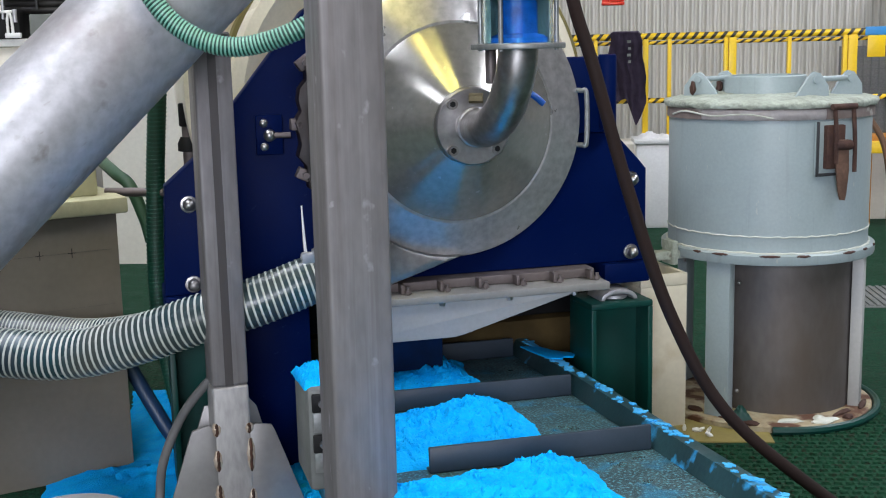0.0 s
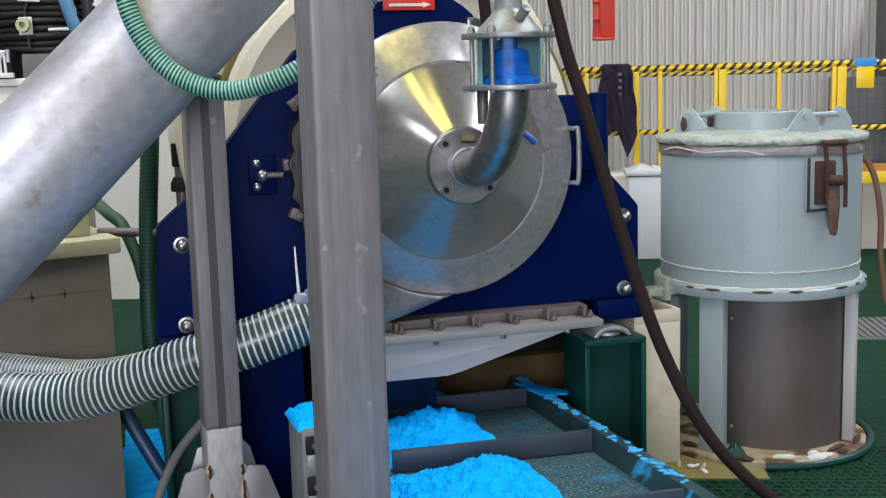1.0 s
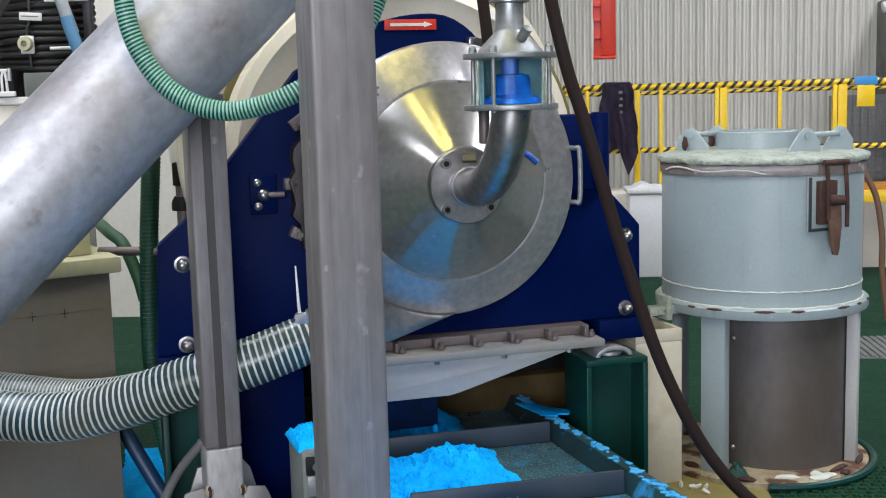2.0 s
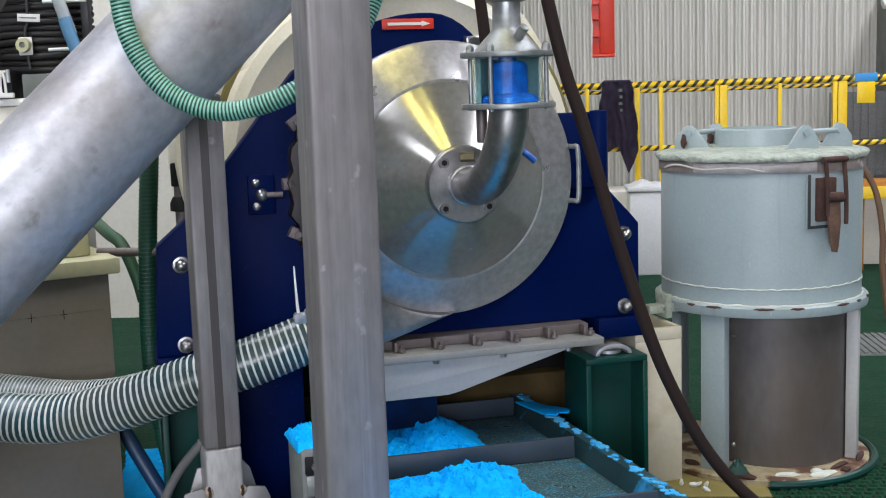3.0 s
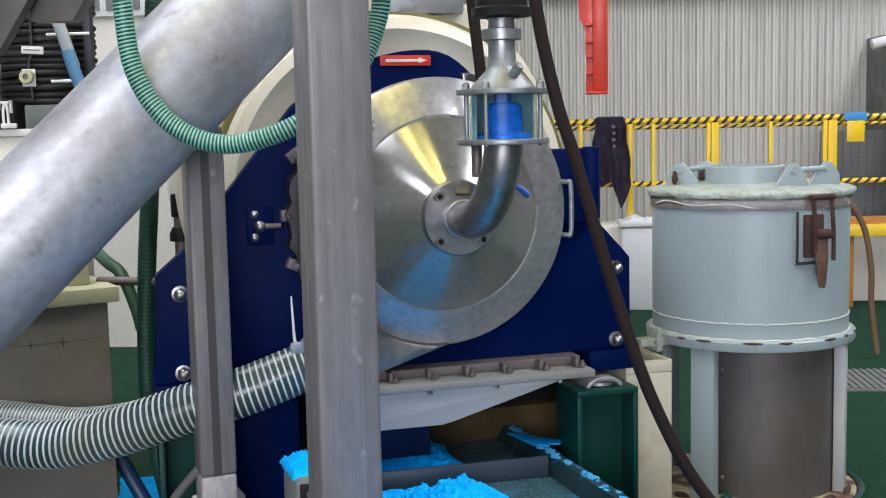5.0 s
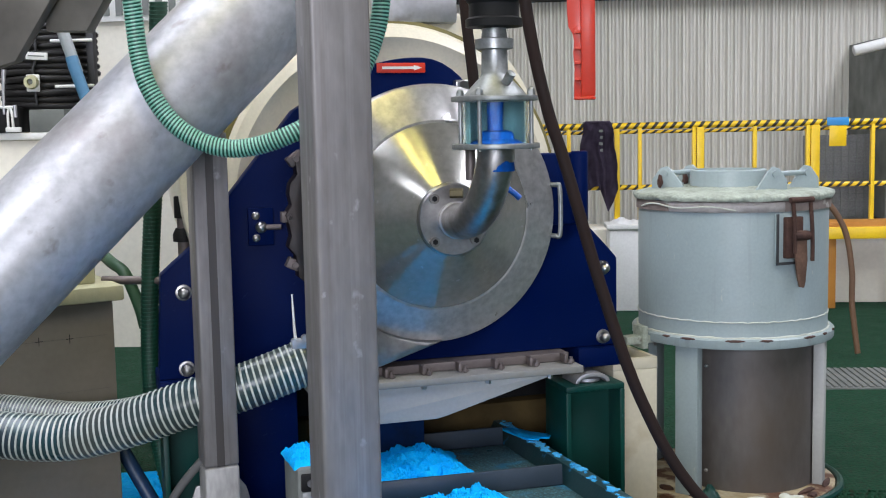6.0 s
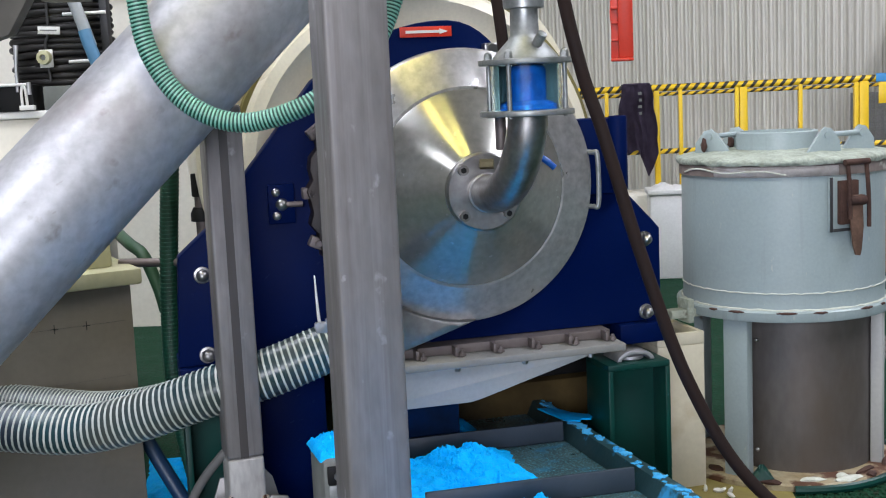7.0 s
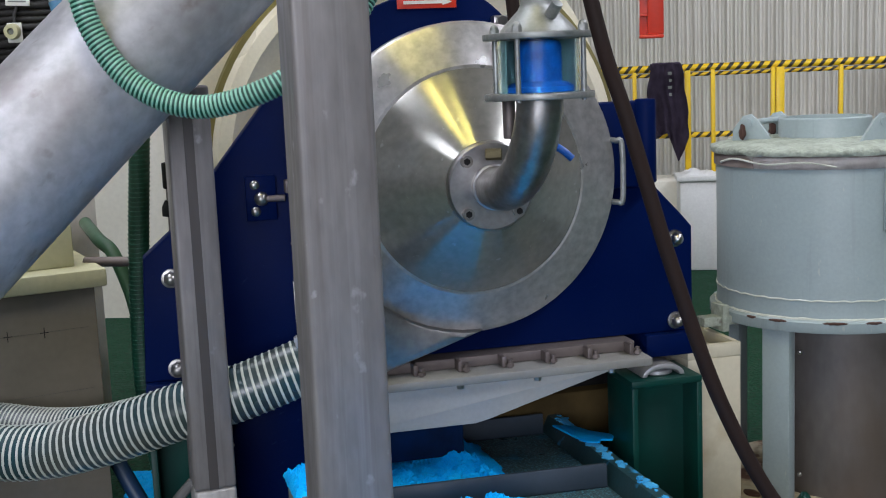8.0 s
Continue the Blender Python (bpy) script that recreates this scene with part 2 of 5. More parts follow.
SRIB = mat("ivory_rib", (0.6, 0.63, 0.58), (0.5, 0.53, 0.47), 0.45, 0, 10, 90, 0.03)
GARMENT = mat("dark_violet_cloth", (0.06, 0.043, 0.078), (0.036, 0.026, 0.048), 0.95, 0, 12, 250, 0.4)
ROOFM = mat("roof_sheet", (0.12, 0.12, 0.12), (0.09, 0.09, 0.09), 0.7, 0.1, 2, 40, 0.05)
BLUETAG = mat("blue_tag", (0.05, 0.3, 0.65), (0.05, 0.26, 0.6), 0.5)
PALLET = mat("orange_timber", (0.5, 0.22, 0.03), (0.42, 0.17, 0.02), 0.6, 0, 6, 60, 0.15)
GLASSM = bpy.data.materials.new("sight_glass")
GLASSM.use_nodes = True
_g = GLASSM.node_tree.nodes["Principled BSDF"]
_g.inputs["Base Color"].default_value, _g.inputs["Roughness"].default_value = (0.8, 0.93, 0.93, 1), 0.2
_g.inputs["Transmission Weight"].default_value, _g.inputs["IOR"].default_value = 1.0, 1.13
SLURRY = mat("blue_slurry", (0.005, 0.095, 0.42), (0.004, 0.05, 0.23), 0.8, 0, 30, 120, 0.35, spec=0.1, grain_mix=0.5)
marks(SLURRY, (0.01, 0.05, 0.2), (90, 90, 22), 0.56, 0.7, (0, 0, 0), 6, 0.7)
marks(SLURRY, (0.03, 0.36, 0.85), (70, 70, 28), 0.6, 0.72, (0, 0, 0), 6, 0.7, 5.0)
FOGGED = mat("fogged_slurry_film", (0.15, 0.25, 0.26), (0.10, 0.2, 0.23), 0.35, 0, 14, 80, 0.1)


# ---- mesh helpers ----
def box(bm, x0, x1, y0, y1, z0, z1, bevel=0.0, m=None, seg=2):
    mm = Matrix.Translation(((x0 + x1) / 2, (y0 + y1) / 2, (z0 + z1) / 2)) @ Matrix.Diagonal((abs(x1 - x0), abs(y1 - y0), abs(z1 - z0), 1))
    vs = bmesh.ops.create_cube(bm, size=1, matrix=(m @ mm if m else mm))["verts"]
    if bevel:
        es = list({e for v in vs for e in v.link_edges})
        bmesh.ops.bevel(bm, geom=es, offset=bevel, segments=seg, affect="EDGES", profile=0.5)
    return bm


def cyl(bm, p0, p1, r, seg=24, r2=None, bevel=0.0):
    p0, p1 = Vector(p0), Vector(p1)
    d = p1 - p0
    m = Matrix.Translation((p0 + p1) / 2) @ d.to_track_quat("Z", "Y").to_matrix().to_4x4()
    vs = bmesh.ops.create_cone(bm, cap_ends=True, segments=seg, radius1=r, radius2=r if r2 is None else r2, depth=d.length, matrix=m)["verts"]
    if bevel:
        es = [e for e in {e for v in vs for e in v.link_edges} if any(len(f.verts) > 4 for f in e.link_faces)]
        bmesh.ops.bevel(bm, geom=es, offset=bevel, segments=2, affect="EDGES", profile=0.5)
    return bm


def ball(bm, c, r, squash=1.0, u=14, v=8, axis=None):
    m = Matrix.Translation(c)
    if axis:
        m = m @ Vector(axis).to_track_quat("Z", "Y").to_matrix().to_4x4()
    bmesh.ops.create_uvsphere(bm, u_segments=u, v_segments=v, radius=r, matrix=m @ Matrix.Diagonal((1, 1, squash, 1)))
    return bm


def lathe(bm, profile, c, axis=(0, 0, 1), seg=48, closed=False):
    """Turns a profile of (radius, height) about an axis through c."""
    m = Matrix.Translation(c) @ Vector(axis).to_track_quat("Z", "Y").to_matrix().to_4x4()
    rings = []
    for r, h in profile:
        rings.append([bm.verts.new(m @ Vector((r * math.cos(2 * math.pi * k / seg), r * math.sin(2 * math.pi * k / seg), h))) for k in range(seg)])
    pairs = list(zip(rings, rings[1:])) + ([(rings[-1], rings[0])] if closed else [])
    for a, b in pairs:
        for k in range(seg):
            bm.faces.new((a[k], a[(k + 1) % seg], b[(k + 1) % seg], b[k]))
    if not closed:
        if profile[0][0] > 1e-4:
            bm.faces.new(rings[0][::-1])
        if profile[-1][0] > 1e-4:
            bm.faces.new(rings[-1])
    bmesh.ops.recalc_face_normals(bm, faces=bm.faces)
    return bm


def curve_points(pts, n):
    """A smooth line through the points, n pieces between each two."""
    p = [Vector(q) for q in pts]
    p = [p[0] * 2 - p[1]] + p + [p[-1] * 2 - p[-2]]
    out = []
    for i in range(1, len(p) - 2):
        a, b, c, d = p[i - 1:i + 3]
        for k in range(n):
            t = k / n
            out.append(0.5 * ((2 * b) + (c - a) * t + (2 * a - 5 * b + 4 * c - d) * t * t + (3 * b - a - 3 * c + d) * t ** 3))
    out.append(p[-2])
    return out


def frames_along(line):
    t = [(line[min(i + 1, len(line) - 1)] - line[max(i - 1, 0)]).normalized() for i in range(len(line))]
    u = t[0].orthogonal().normalized()
    out = []
    for p, d in zip(line, t):
        u = (u - d * u.dot(d)).normalized()
        out.append((p, u.copy(), d.cross(u)))
    return out


def tube(bm, line, r, seg=16, taper=None):
    fr = frames_along(line)
    rings = []
    for i, (p, u, v) in enumerate(fr):
        rr = r if taper is None else r * taper(i / (len(fr) - 1))
        rings.append([bm.verts.new(p + rr * (math.cos(2 * math.pi * k / seg) * u + math.sin(2 * math.pi * k / seg) * v)) for k in range(seg)])
    for a, b in zip(rings, rings[1:]):
        for k in range(seg):
            bm.faces.new((a[k], a[(k + 1) % seg], b[(k + 1) % seg], b[k]))
    bm.faces.new(rings[0][::-1])
    bm.faces.new(rings[-1])
    return bm


def extrude(bm, outline, axis, a, b, bevel=0.0):
    """A plate from an outline in the plane across axis ('x', 'y' or 'z'), between a and b along it."""
    def at(p, h):
        return {"x": (h, p[0], p[1]), "y": (p[0], h, p[1]), "z": (p[0], p[1], h)}[axis]
    lo = [bm.verts.new(at(p, a)) for p in outline]
    hi = [bm.verts.new(at(p, b)) for p in outline]
    f = [bm.faces.new(lo), bm.faces.new(hi[::-1])]
    n = len(outline)
    for i in range(n):
        f.append(bm.faces.new((lo[i], hi[i], hi[(i + 1) % n], lo[(i + 1) % n])))
    bmesh.ops.recalc_face_normals(bm, faces=f)
    if bevel:
        es = list({e for x in f[:2] for e in x.edges})
        bmesh.ops.bevel(bm, geom=es, offset=bevel, segments=2, affect="EDGES", profile=0.5)
    return bm


def B():
    return bmesh.new()


def mesh_of(name, bm, material, smooth=38):
    me = bpy.data.meshes.new(name)
    bm.to_mesh(me)
    bm.free()
    me.materials.append(material)
    me.set_sharp_from_angle(angle=radians(smooth))
    for p in me.polygons:
        p.use_smooth = True
    return me


def part(name, bm, material, parent, label="", m=None, smooth=38):
    ob = new(name, mesh_of(name, bm, material, smooth))
    ob.parent = parent
    if m is not None:
        ob.matrix_basis = m
    return tagged(ob, label)


def thing(name, m, label, category, group="", kind=""):
    ob = new(name)
    ob.empty_display_size = 0.1
    ob.matrix_basis = m
    return tagged(ob, label, category, group, kind)


def solid(name, bm, material, label, category, group="", kind="", m=None, smooth=38):
    ob = new(name, mesh_of(name, bm, material, smooth))
    if m is not None:
        ob.matrix_basis = m
    return tagged(ob, label, category, group, kind)


MACHINE = pose(-0.328, 2.981, 0, 0, 0, 20.7)
BELTPOSE = pose(-0.328, 2.981, 0.2025, -2.95, 0, 18.98)


# ---- the hall ----
def hall():
    solid("ground", box(B(), -9, 9, -7, 12, -0.3, 0), FLOORM, "worn green anti-slip floor matting", "floor", kind="structure")
    # corrugated far wall: one sheet with rounded flutes
    bm = B()
    pitch, depth, x0, x1 = 0.053, 0.017, -1.2, 9.0
    n = int((x1 - x0) / pitch * 8)
    rows = []
    for i in range(n + 1):
        x = x0 + (x1 - x0) * i / n
        s = math.sin(2 * math.pi * x / pitch)
        y = 8.5 - depth * max(-0.75, min(0.75, s * 1.3))
        rows.append([bm.verts.new((x, y, 0)), bm.verts.new((x, y, 2.02)), bm.verts.new((x, y + 0.06, 2.02)), bm.verts.new((x, y + 0.06, 0))])
    for a, b in zip(rows, rows[1:]):
        for k in range(3):
            bm.faces.new((a[k], b[k], b[k + 1], a[k + 1]))
    solid("wall_far_corrugated", bm, SHEETWALL, "light grey corrugated metal sheet wall", "wall", kind="structure", smooth=60)
    solid("wall_far_upper", box(B(), -1.2, 9, 8.52, 8.6, 2.03, 5.6), ROOFM, "dull upper wall sheet above a dark beam", "wall", kind="structure")
    solid("beam", box(B(), -1.2, 9, 8.36, 8.5, 2.02, 2.22), DARK, "dark beam over the corrugated wall", "beam", kind="structure")
    solid("wall_left_back", box(B(), -9, -1.2, 5.9, 6.05, 0, 5.6), WALLW, "off-white painted wall with brown stains", "wall", kind="structure")
    solid("wall_return", box(B(), -1.35, -1.2, 6.05, 8.6, 0, 5.6), WALLW, "off-white painted return wall", "wall", kind="structure")
    # unseen walls and roof close the hall, added dark to cut bounced light
    solid("wall_left", box(B(), -9.15, -9, -7, 6.45, 0, 5.6), ROOFM, "unseen side wall, dull grey to cut bounced light", "wall", kind="structure")
    solid("wall_right", box(B(), 9, 9.15, -7, 8.6, 0, 5.6), ROOFM, "unseen side wall, dull grey to cut bounced light", "wall", kind="structure")
    solid("wall_behind", box(B(), -9, 9, -7.15, -7, 0, 5.6), ROOFM, "unseen end wall, dull grey to cut bounced light", "wall", kind="structure")
    solid("ceiling", box(B(), -9.2, 9.2, -7.2, 8.7, 5.6, 5.7), ROOFM, "unseen roof, dull grey to cut bounced light", "ceiling", kind="structure")
    # low white plinth wall under the railing
    solid("plinth_wall", box(B(), -1.2, 5, 7.2, 7.6, 0, 0.48, 0.01), WALLW, "low white painted plinth wall", "wall", kind="structure")


hall()


# ---- the machine ----
AX, AZ = 0.072, 0.917


def centrifuge():
    top = thing("centrifuge", MACHINE, "large navy and stainless steel industrial centrifuge on green pedestals", "centrifuge")
    # blue front plate with arched head and sloped shoulders
    reach = lambda a: 0.42 if a > 88 else 0.335 if a < 50 else 0.335 + 0.085 * (0.5 - 0.5 * math.cos(math.pi * (a - 50) / 38))
    arc = [(AX - 0.02 + reach(a) * math.cos(radians(a)), AZ + reach(a) * math.sin(radians(a))) for a in range(28, 127, 4)]
    outline = [(-0.66, 0.512), (0.636, 0.512), (0.636, 0.765), (0.615, 0.79), (0.525, 0.886)] + arc + [(-0.289, 1.2), (-0.467, 0.98), (-0.555, 0.862), (-0.645, 0.785)]
    part("front_plate", extrude(B(), outline, "y", 0.0, 0.06, 0.006), NAVY, top, "navy painted arched front plate")
    part("foot_block", box(B(), 0.505, 0.64, -0.02, 0.2, 0.455, 0.511, 0.006), NAVY, top)
    part("foot_block", box(B(), -0.66, -0.52, -0.02, 0.2, 0.455, 0.511, 0.006), NAVY, top)
    # cream casing hood behind
    r = 0.48
    part("casing_hood", lathe(B(), [(r - 0.075, -0.085), (r - 0.04, -0.105), (r - 0.012, -0.09), (r, -0.06), (r, 0.5), (r - 0.05, 0.55)], (0.0, 0.155, 0.955), (0, 1, 0), 72), CREAM, top, "cream painted rounded casing hood")
    part("casing_drum", lathe(B(), [(0.40, 0.0), (0.515, 0.0), (0.526, 0.006), (0.53, 0.02), (0.53, 0.42), (0.49, 0.45)], (-0.05, 0.13, 1.01), (0, 1, 0), 80), CREAM, top, "cream painted outer casing drum")
    # olive ring draws the groove line between hood and drum
    part("casing_groove", lathe(B(), [(0.479, 0.1), (0.492, 0.104), (0.496, 0.128), (0.479, 0.129)], (0.0, 0.0, 0.955), (0, 1, 0), 72, True), GROOVE_OLIVE, top, "olive brown line in the groove round the casing")
    part("drive_body", box(B(), -0.5, 0.5, 0.3, 1.2, 0.5, 1.05, 0.03), NAVY, top)
    # stainless door
    part("door_rim", lathe(B(), [(0.30, 0.0), (0.341, 0.0), (0.348, 0.01), (0.348, 0.05), (0.344, 0.06), (0.335, 0.066), (0.252, 0.104), (0.243, 0.104)], (AX, 0.0, AZ), (0, -1, 0), 96), RIM, top, "brushed stainless door rim", smooth=20)
    part("door_cone", lathe(B(), [(0.245, 0.09), (0.245, 0.108), (0.241, 0.112), (0.092, 0.216), (0.07, 0.217)], (AX, 0.0, AZ), (0, -1, 0), 96), CONE, top, "spun stainless cone with blue splashes", smooth=20)
    fl = part("inlet_flange", lathe(B(), [(0.05, 0.215), (0.09, 0.215), (0.094, 0.219), (0.094, 0.236), (0.09, 0.24), (0.055, 0.24)], (AX, 0.0, AZ), (0, -1, 0), 48), STEEL, top, "bolted stainless inlet flange", smooth=20)
    for a in (45, 135, 225, 315):
        c = Vector((AX + 0.077 * math.cos(radians(a)), -0.238, AZ + 0.077 * math.sin(radians(a))))
        bm = B()
        cyl(bm, c, c + Vector((0, -0.014, 0)), 0.0125, 20, bevel=0.002)
        lathe(bm, [(0.0125, 0.0), (0.0125, 0.015), (0.0065, 0.015), (0.0065, 0.006)], c, (0, -1, 0), 16)
        part("cap_screw", bm, ELBOW, fl)
        # black hexagon paints the shade inside the screw's socket
        part("socket_shade", cyl(B(), c + Vector((0, -0.0142, 0)), c + Vector((0, -0.0152, 0)), 0.0075, 6), DARK, fl)
    # tail of the discharge housing under the rim
    tail = [(AX + 0.34 * math.cos(radians(a)), AZ + 0.34 * math.sin(radians(a))) for a in range(272, 215, -7)]
    part("discharge_housing", extrude(B(), tail + [(-0.24, 0.66), (-0.24, 0.49), (-0.15, 0.50)], "y", -0.09, -0.004, 0.01), STEEL, top, "smooth stainless discharge housing")
    # rotation arrow sign
    sg = part("arrow_sign", box(B(), -0.062, 0.072, -0.006, -0.001, 1.296, 1.322, 0.001), RED, top, "red rotation sign with a white arrow")
    bm = B()
    extrude(bm, [(-0.048, 1.3055), (0.04, 1.3055), (0.04, 1.302), (0.062, 1.309), (0.04, 1.316), (0.04, 1.3125), (-0.048, 1.3125)], "y", -0.009, -0.0065)
    part("arrow", bm, WHITEP, sg, "white arrow")
    # acorn bolts
    for x, z in ((0.589, 0.739), (0.589, 0.539), (-0.589, 0.739), (-0.589, 0.539)):
        bm = B()
        cyl(bm, (x, 0, z), (x, -0.006, z), 0.021, 24, bevel=0.0015)
        cyl(bm, (x, -0.006, z), (x, -0.016, z), 0.0165, 6)
        ball(bm, (x, -0.016, z), 0.0155, 1.1, 16, 10, (0, -1, 0))
        part("acorn_bolt", bm, STEEL, top, "stainless acorn bolt")
    # hinge side block and handle
    part("hinge_block", box(B(), 0.40, 0.53, -0.03, 0.05, 0.87, 1.07, 0.008), NAVY, top)
    part("hinge_barrel", cyl(B(), (0.507, -0.03, 0.88), (0.507, -0.03, 1.075), 0.024, 20, bevel=0.004), NAVY, top)
    h = curve_points([(0.405, -0.03, 0.985), (0.415, -0.075, 0.985), (0.425, -0.085, 0.975), (0.425, -0.085, 0.855), (0.415, -0.075, 0.845), (0.405, -0.03, 0.845)], 6)
    part("door_handle", tube(B(), h, 0.0065, 10), WEATHERED, top, "bent steel door handle")
    # clamp pad and clamps on the other side
    cp = part("clamp_pad", box(B(), -0.418, -0.352, -0.014, 0, 0.852, 0.95, 0.003), NAVY, top)
    for dz in (0.93, 0.872):
        part("bolt_head", ball(B(), (-0.398, -0.014, dz), 0.011, 0.6, 14, 8, (0, -1, 0)), STEEL, cp)
    part("clamp_nut", ball(B(), (-0.385, -0.018, 0.9), 0.016, 0.9, 14, 8, (0, -1, 0)), STEEL, cp)
    part("clamp_bolt", cyl(B(), (-0.385, -0.02, 0.9), (-0.335, -0.03, 0.9), 0.007, 12), TROUGH, cp)
    for x, z, a in ((-0.315, 0.925, 0), (-0.305, 0.80, 25), (-0.295, 1.075, -35)):
        bm = B()
        mm = Matrix.Translation((x, -0.03, z)) @ pose(0, 0, 0, 0, a, 0)
        box(bm, -0.02, 0.024, -0.018, 0.018, -0.014, 0.014, 0.003, mm)
        cyl(bm, mm @ Vector((0, -0.02, 0)), mm @ Vector((0, -0.03, 0)), 0.008, 12)
        part("door_clamp", bm, TROUGH, top, "small steel door clamp")
    # added dark arc, stands in for the door's shadow and dark rim side
    arc2 = [(AX + 0.35 * math.cos(radians(a)), AZ + 0.35 * math.sin(radians(a))) for a in range(150, 207, 4)]
    arc2 += [(AX + (0.392 + 0.008 * math.sin(a)) * math.cos(radians(a)), AZ + (0.392 + 0.008 * math.sin(a)) * math.sin(radians(a))) for a in range(206, 149, -4)]
    part("door_gap_shade", extrude(B(), arc2, "y", -0.06, -0.001, 0.004), RIM_SHADE, top, "dark arc for the shaded gap and rim side left of the door")
    # stud lug at the crown
    bm = B()
    box(bm, 0.15, 0.2, -0.03, 0.0, 1.25, 1.275, 0.004, pose(0, 0, 0.0))
    cyl(bm, (0.165, -0.03, 1.262), (0.165, -0.045, 1.262), 0.011, 6)
    part("crown_lug", bm, STEEL, top)
    # trough and hopper below
    tr = part("trough", box(B(), -0.27, 0.462, -0.05, 0.35, 0.487, 0.511, 0.003), TROUGH, top, "dull pinkish steel trough")
    for i in range(7):
        x = 0.44 - 0.103 * i
        bm = B()
        box(bm, x - 0.005, x + 0.005, -0.085, -0.05, 0.487, 0.512, 0.002)
        part("trough_rib", bm, TROUGH, tr)
        bm = B()
        cyl(bm, (x + 0.012, -0.09, 0.487), (x + 0.012, -0.09, 0.506), 0.005, 10)
        cyl(bm, (x + 0.012, -0.09, 0.49), (x + 0.012, -0.09, 0.498), 0.009, 6)
        part("stud", bm, TROUGH, tr)
    hp = part("hopper_flange", box(B(), -0.29, 0.475, -0.125, 0.4, 0.466, 0.486, 0.003), FLANGEM, top, "pale grey hopper flange")
    for i in range(4):
        x = 0.38 - 0.18 * i
        part("flange_nut", cyl(B(), (x, -0.11, 0.466), (x, -0.11, 0.456), 0.008, 6), STEEL, hp)
    part("hopper", extrude(B(), [(-0.27, 0.466), (0.44, 0.466), (0.40, 0.462), (0.085, 0.374), (0.055, 0.368), (-0.17, 0.368), (-0.2, 0.376)], "y", -0.1, 0.38, 0.004), HOPPER, top, "off-white sloped discharge hopper")
    part("discharge_skirt", box(B(), -0.22, 0.06, 0.04, 0.3, 0.25, 0.37, 0.004), SKIRT, top, "dark rubber discharge skirt")
    # pedestals
    for x0, x1 in ((0.45, 0.63), (-0.66, -0.5)):
        ps = part("pedestal", box(B(), x0 + 0.012, x1 - 0.012, 0.02, 0.085, 0, 0.396), GREEN, top, "dark green box pedestal")
        part("pedestal_flange", box(B(), x0, x1, -0.06, 0.1, 0.395, 0.412, 0.003), GREEN, ps)
        part("pedestal_web", box(B(), x0, x0 + 0.014, -0.06, 0.1, 0, 0.395, 0.002), GREEN, ps)
        part("pedestal_web", box(B(), x1 - 0.014, x1, -0.06, 0.1, 0, 0.395, 0.002), GREEN, ps)
        xm = (x0 + x1) / 2
        bm = B()
        arch = [(xm + 0.054 * math.cos(radians(a)), 0.414 + 0.03 * math.sin(radians(a))) for a in range(0, 181, 15)]
        arch += [(xm + 0.042 * math.cos(radians(a)), 0.414 + 0.017 * math.sin(radians(a))) for a in range(180, -1, -15)]
        extrude(bm, arch, "y", -0.04, 0.06, 0.002)
        lathe(bm, [(0.03, 0.0), (0.036, 0.004), (0.036, 0.012), (0.02, 0.018)], (xm, 0.0, 0.412), (0, 0, 1), 24)
        part("damper_mount", bm, SATIN, ps, "stainless vibration damper")
    part("side_column", box(B(), -0.48, -0.3, 0.02, 0.12, 0.03, 0.511, 0.004), NAVY, top, "navy apron plate")
    part("plinth", box(B(), -0.5, 0.62, 0.36, 1.4, 0.0, 0.28, 0.008), BROWN, top, "brown concrete plinth under the drive")
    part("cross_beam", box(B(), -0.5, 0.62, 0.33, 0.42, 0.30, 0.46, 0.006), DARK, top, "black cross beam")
    # added black block, keeps the space under the machine in shade
    part("shade_block", box(B(), -0.6, 0.6, 0.42, 1.3, 0.28, 0.5, 0.008), DARK, top)
    return top


centrifuge()


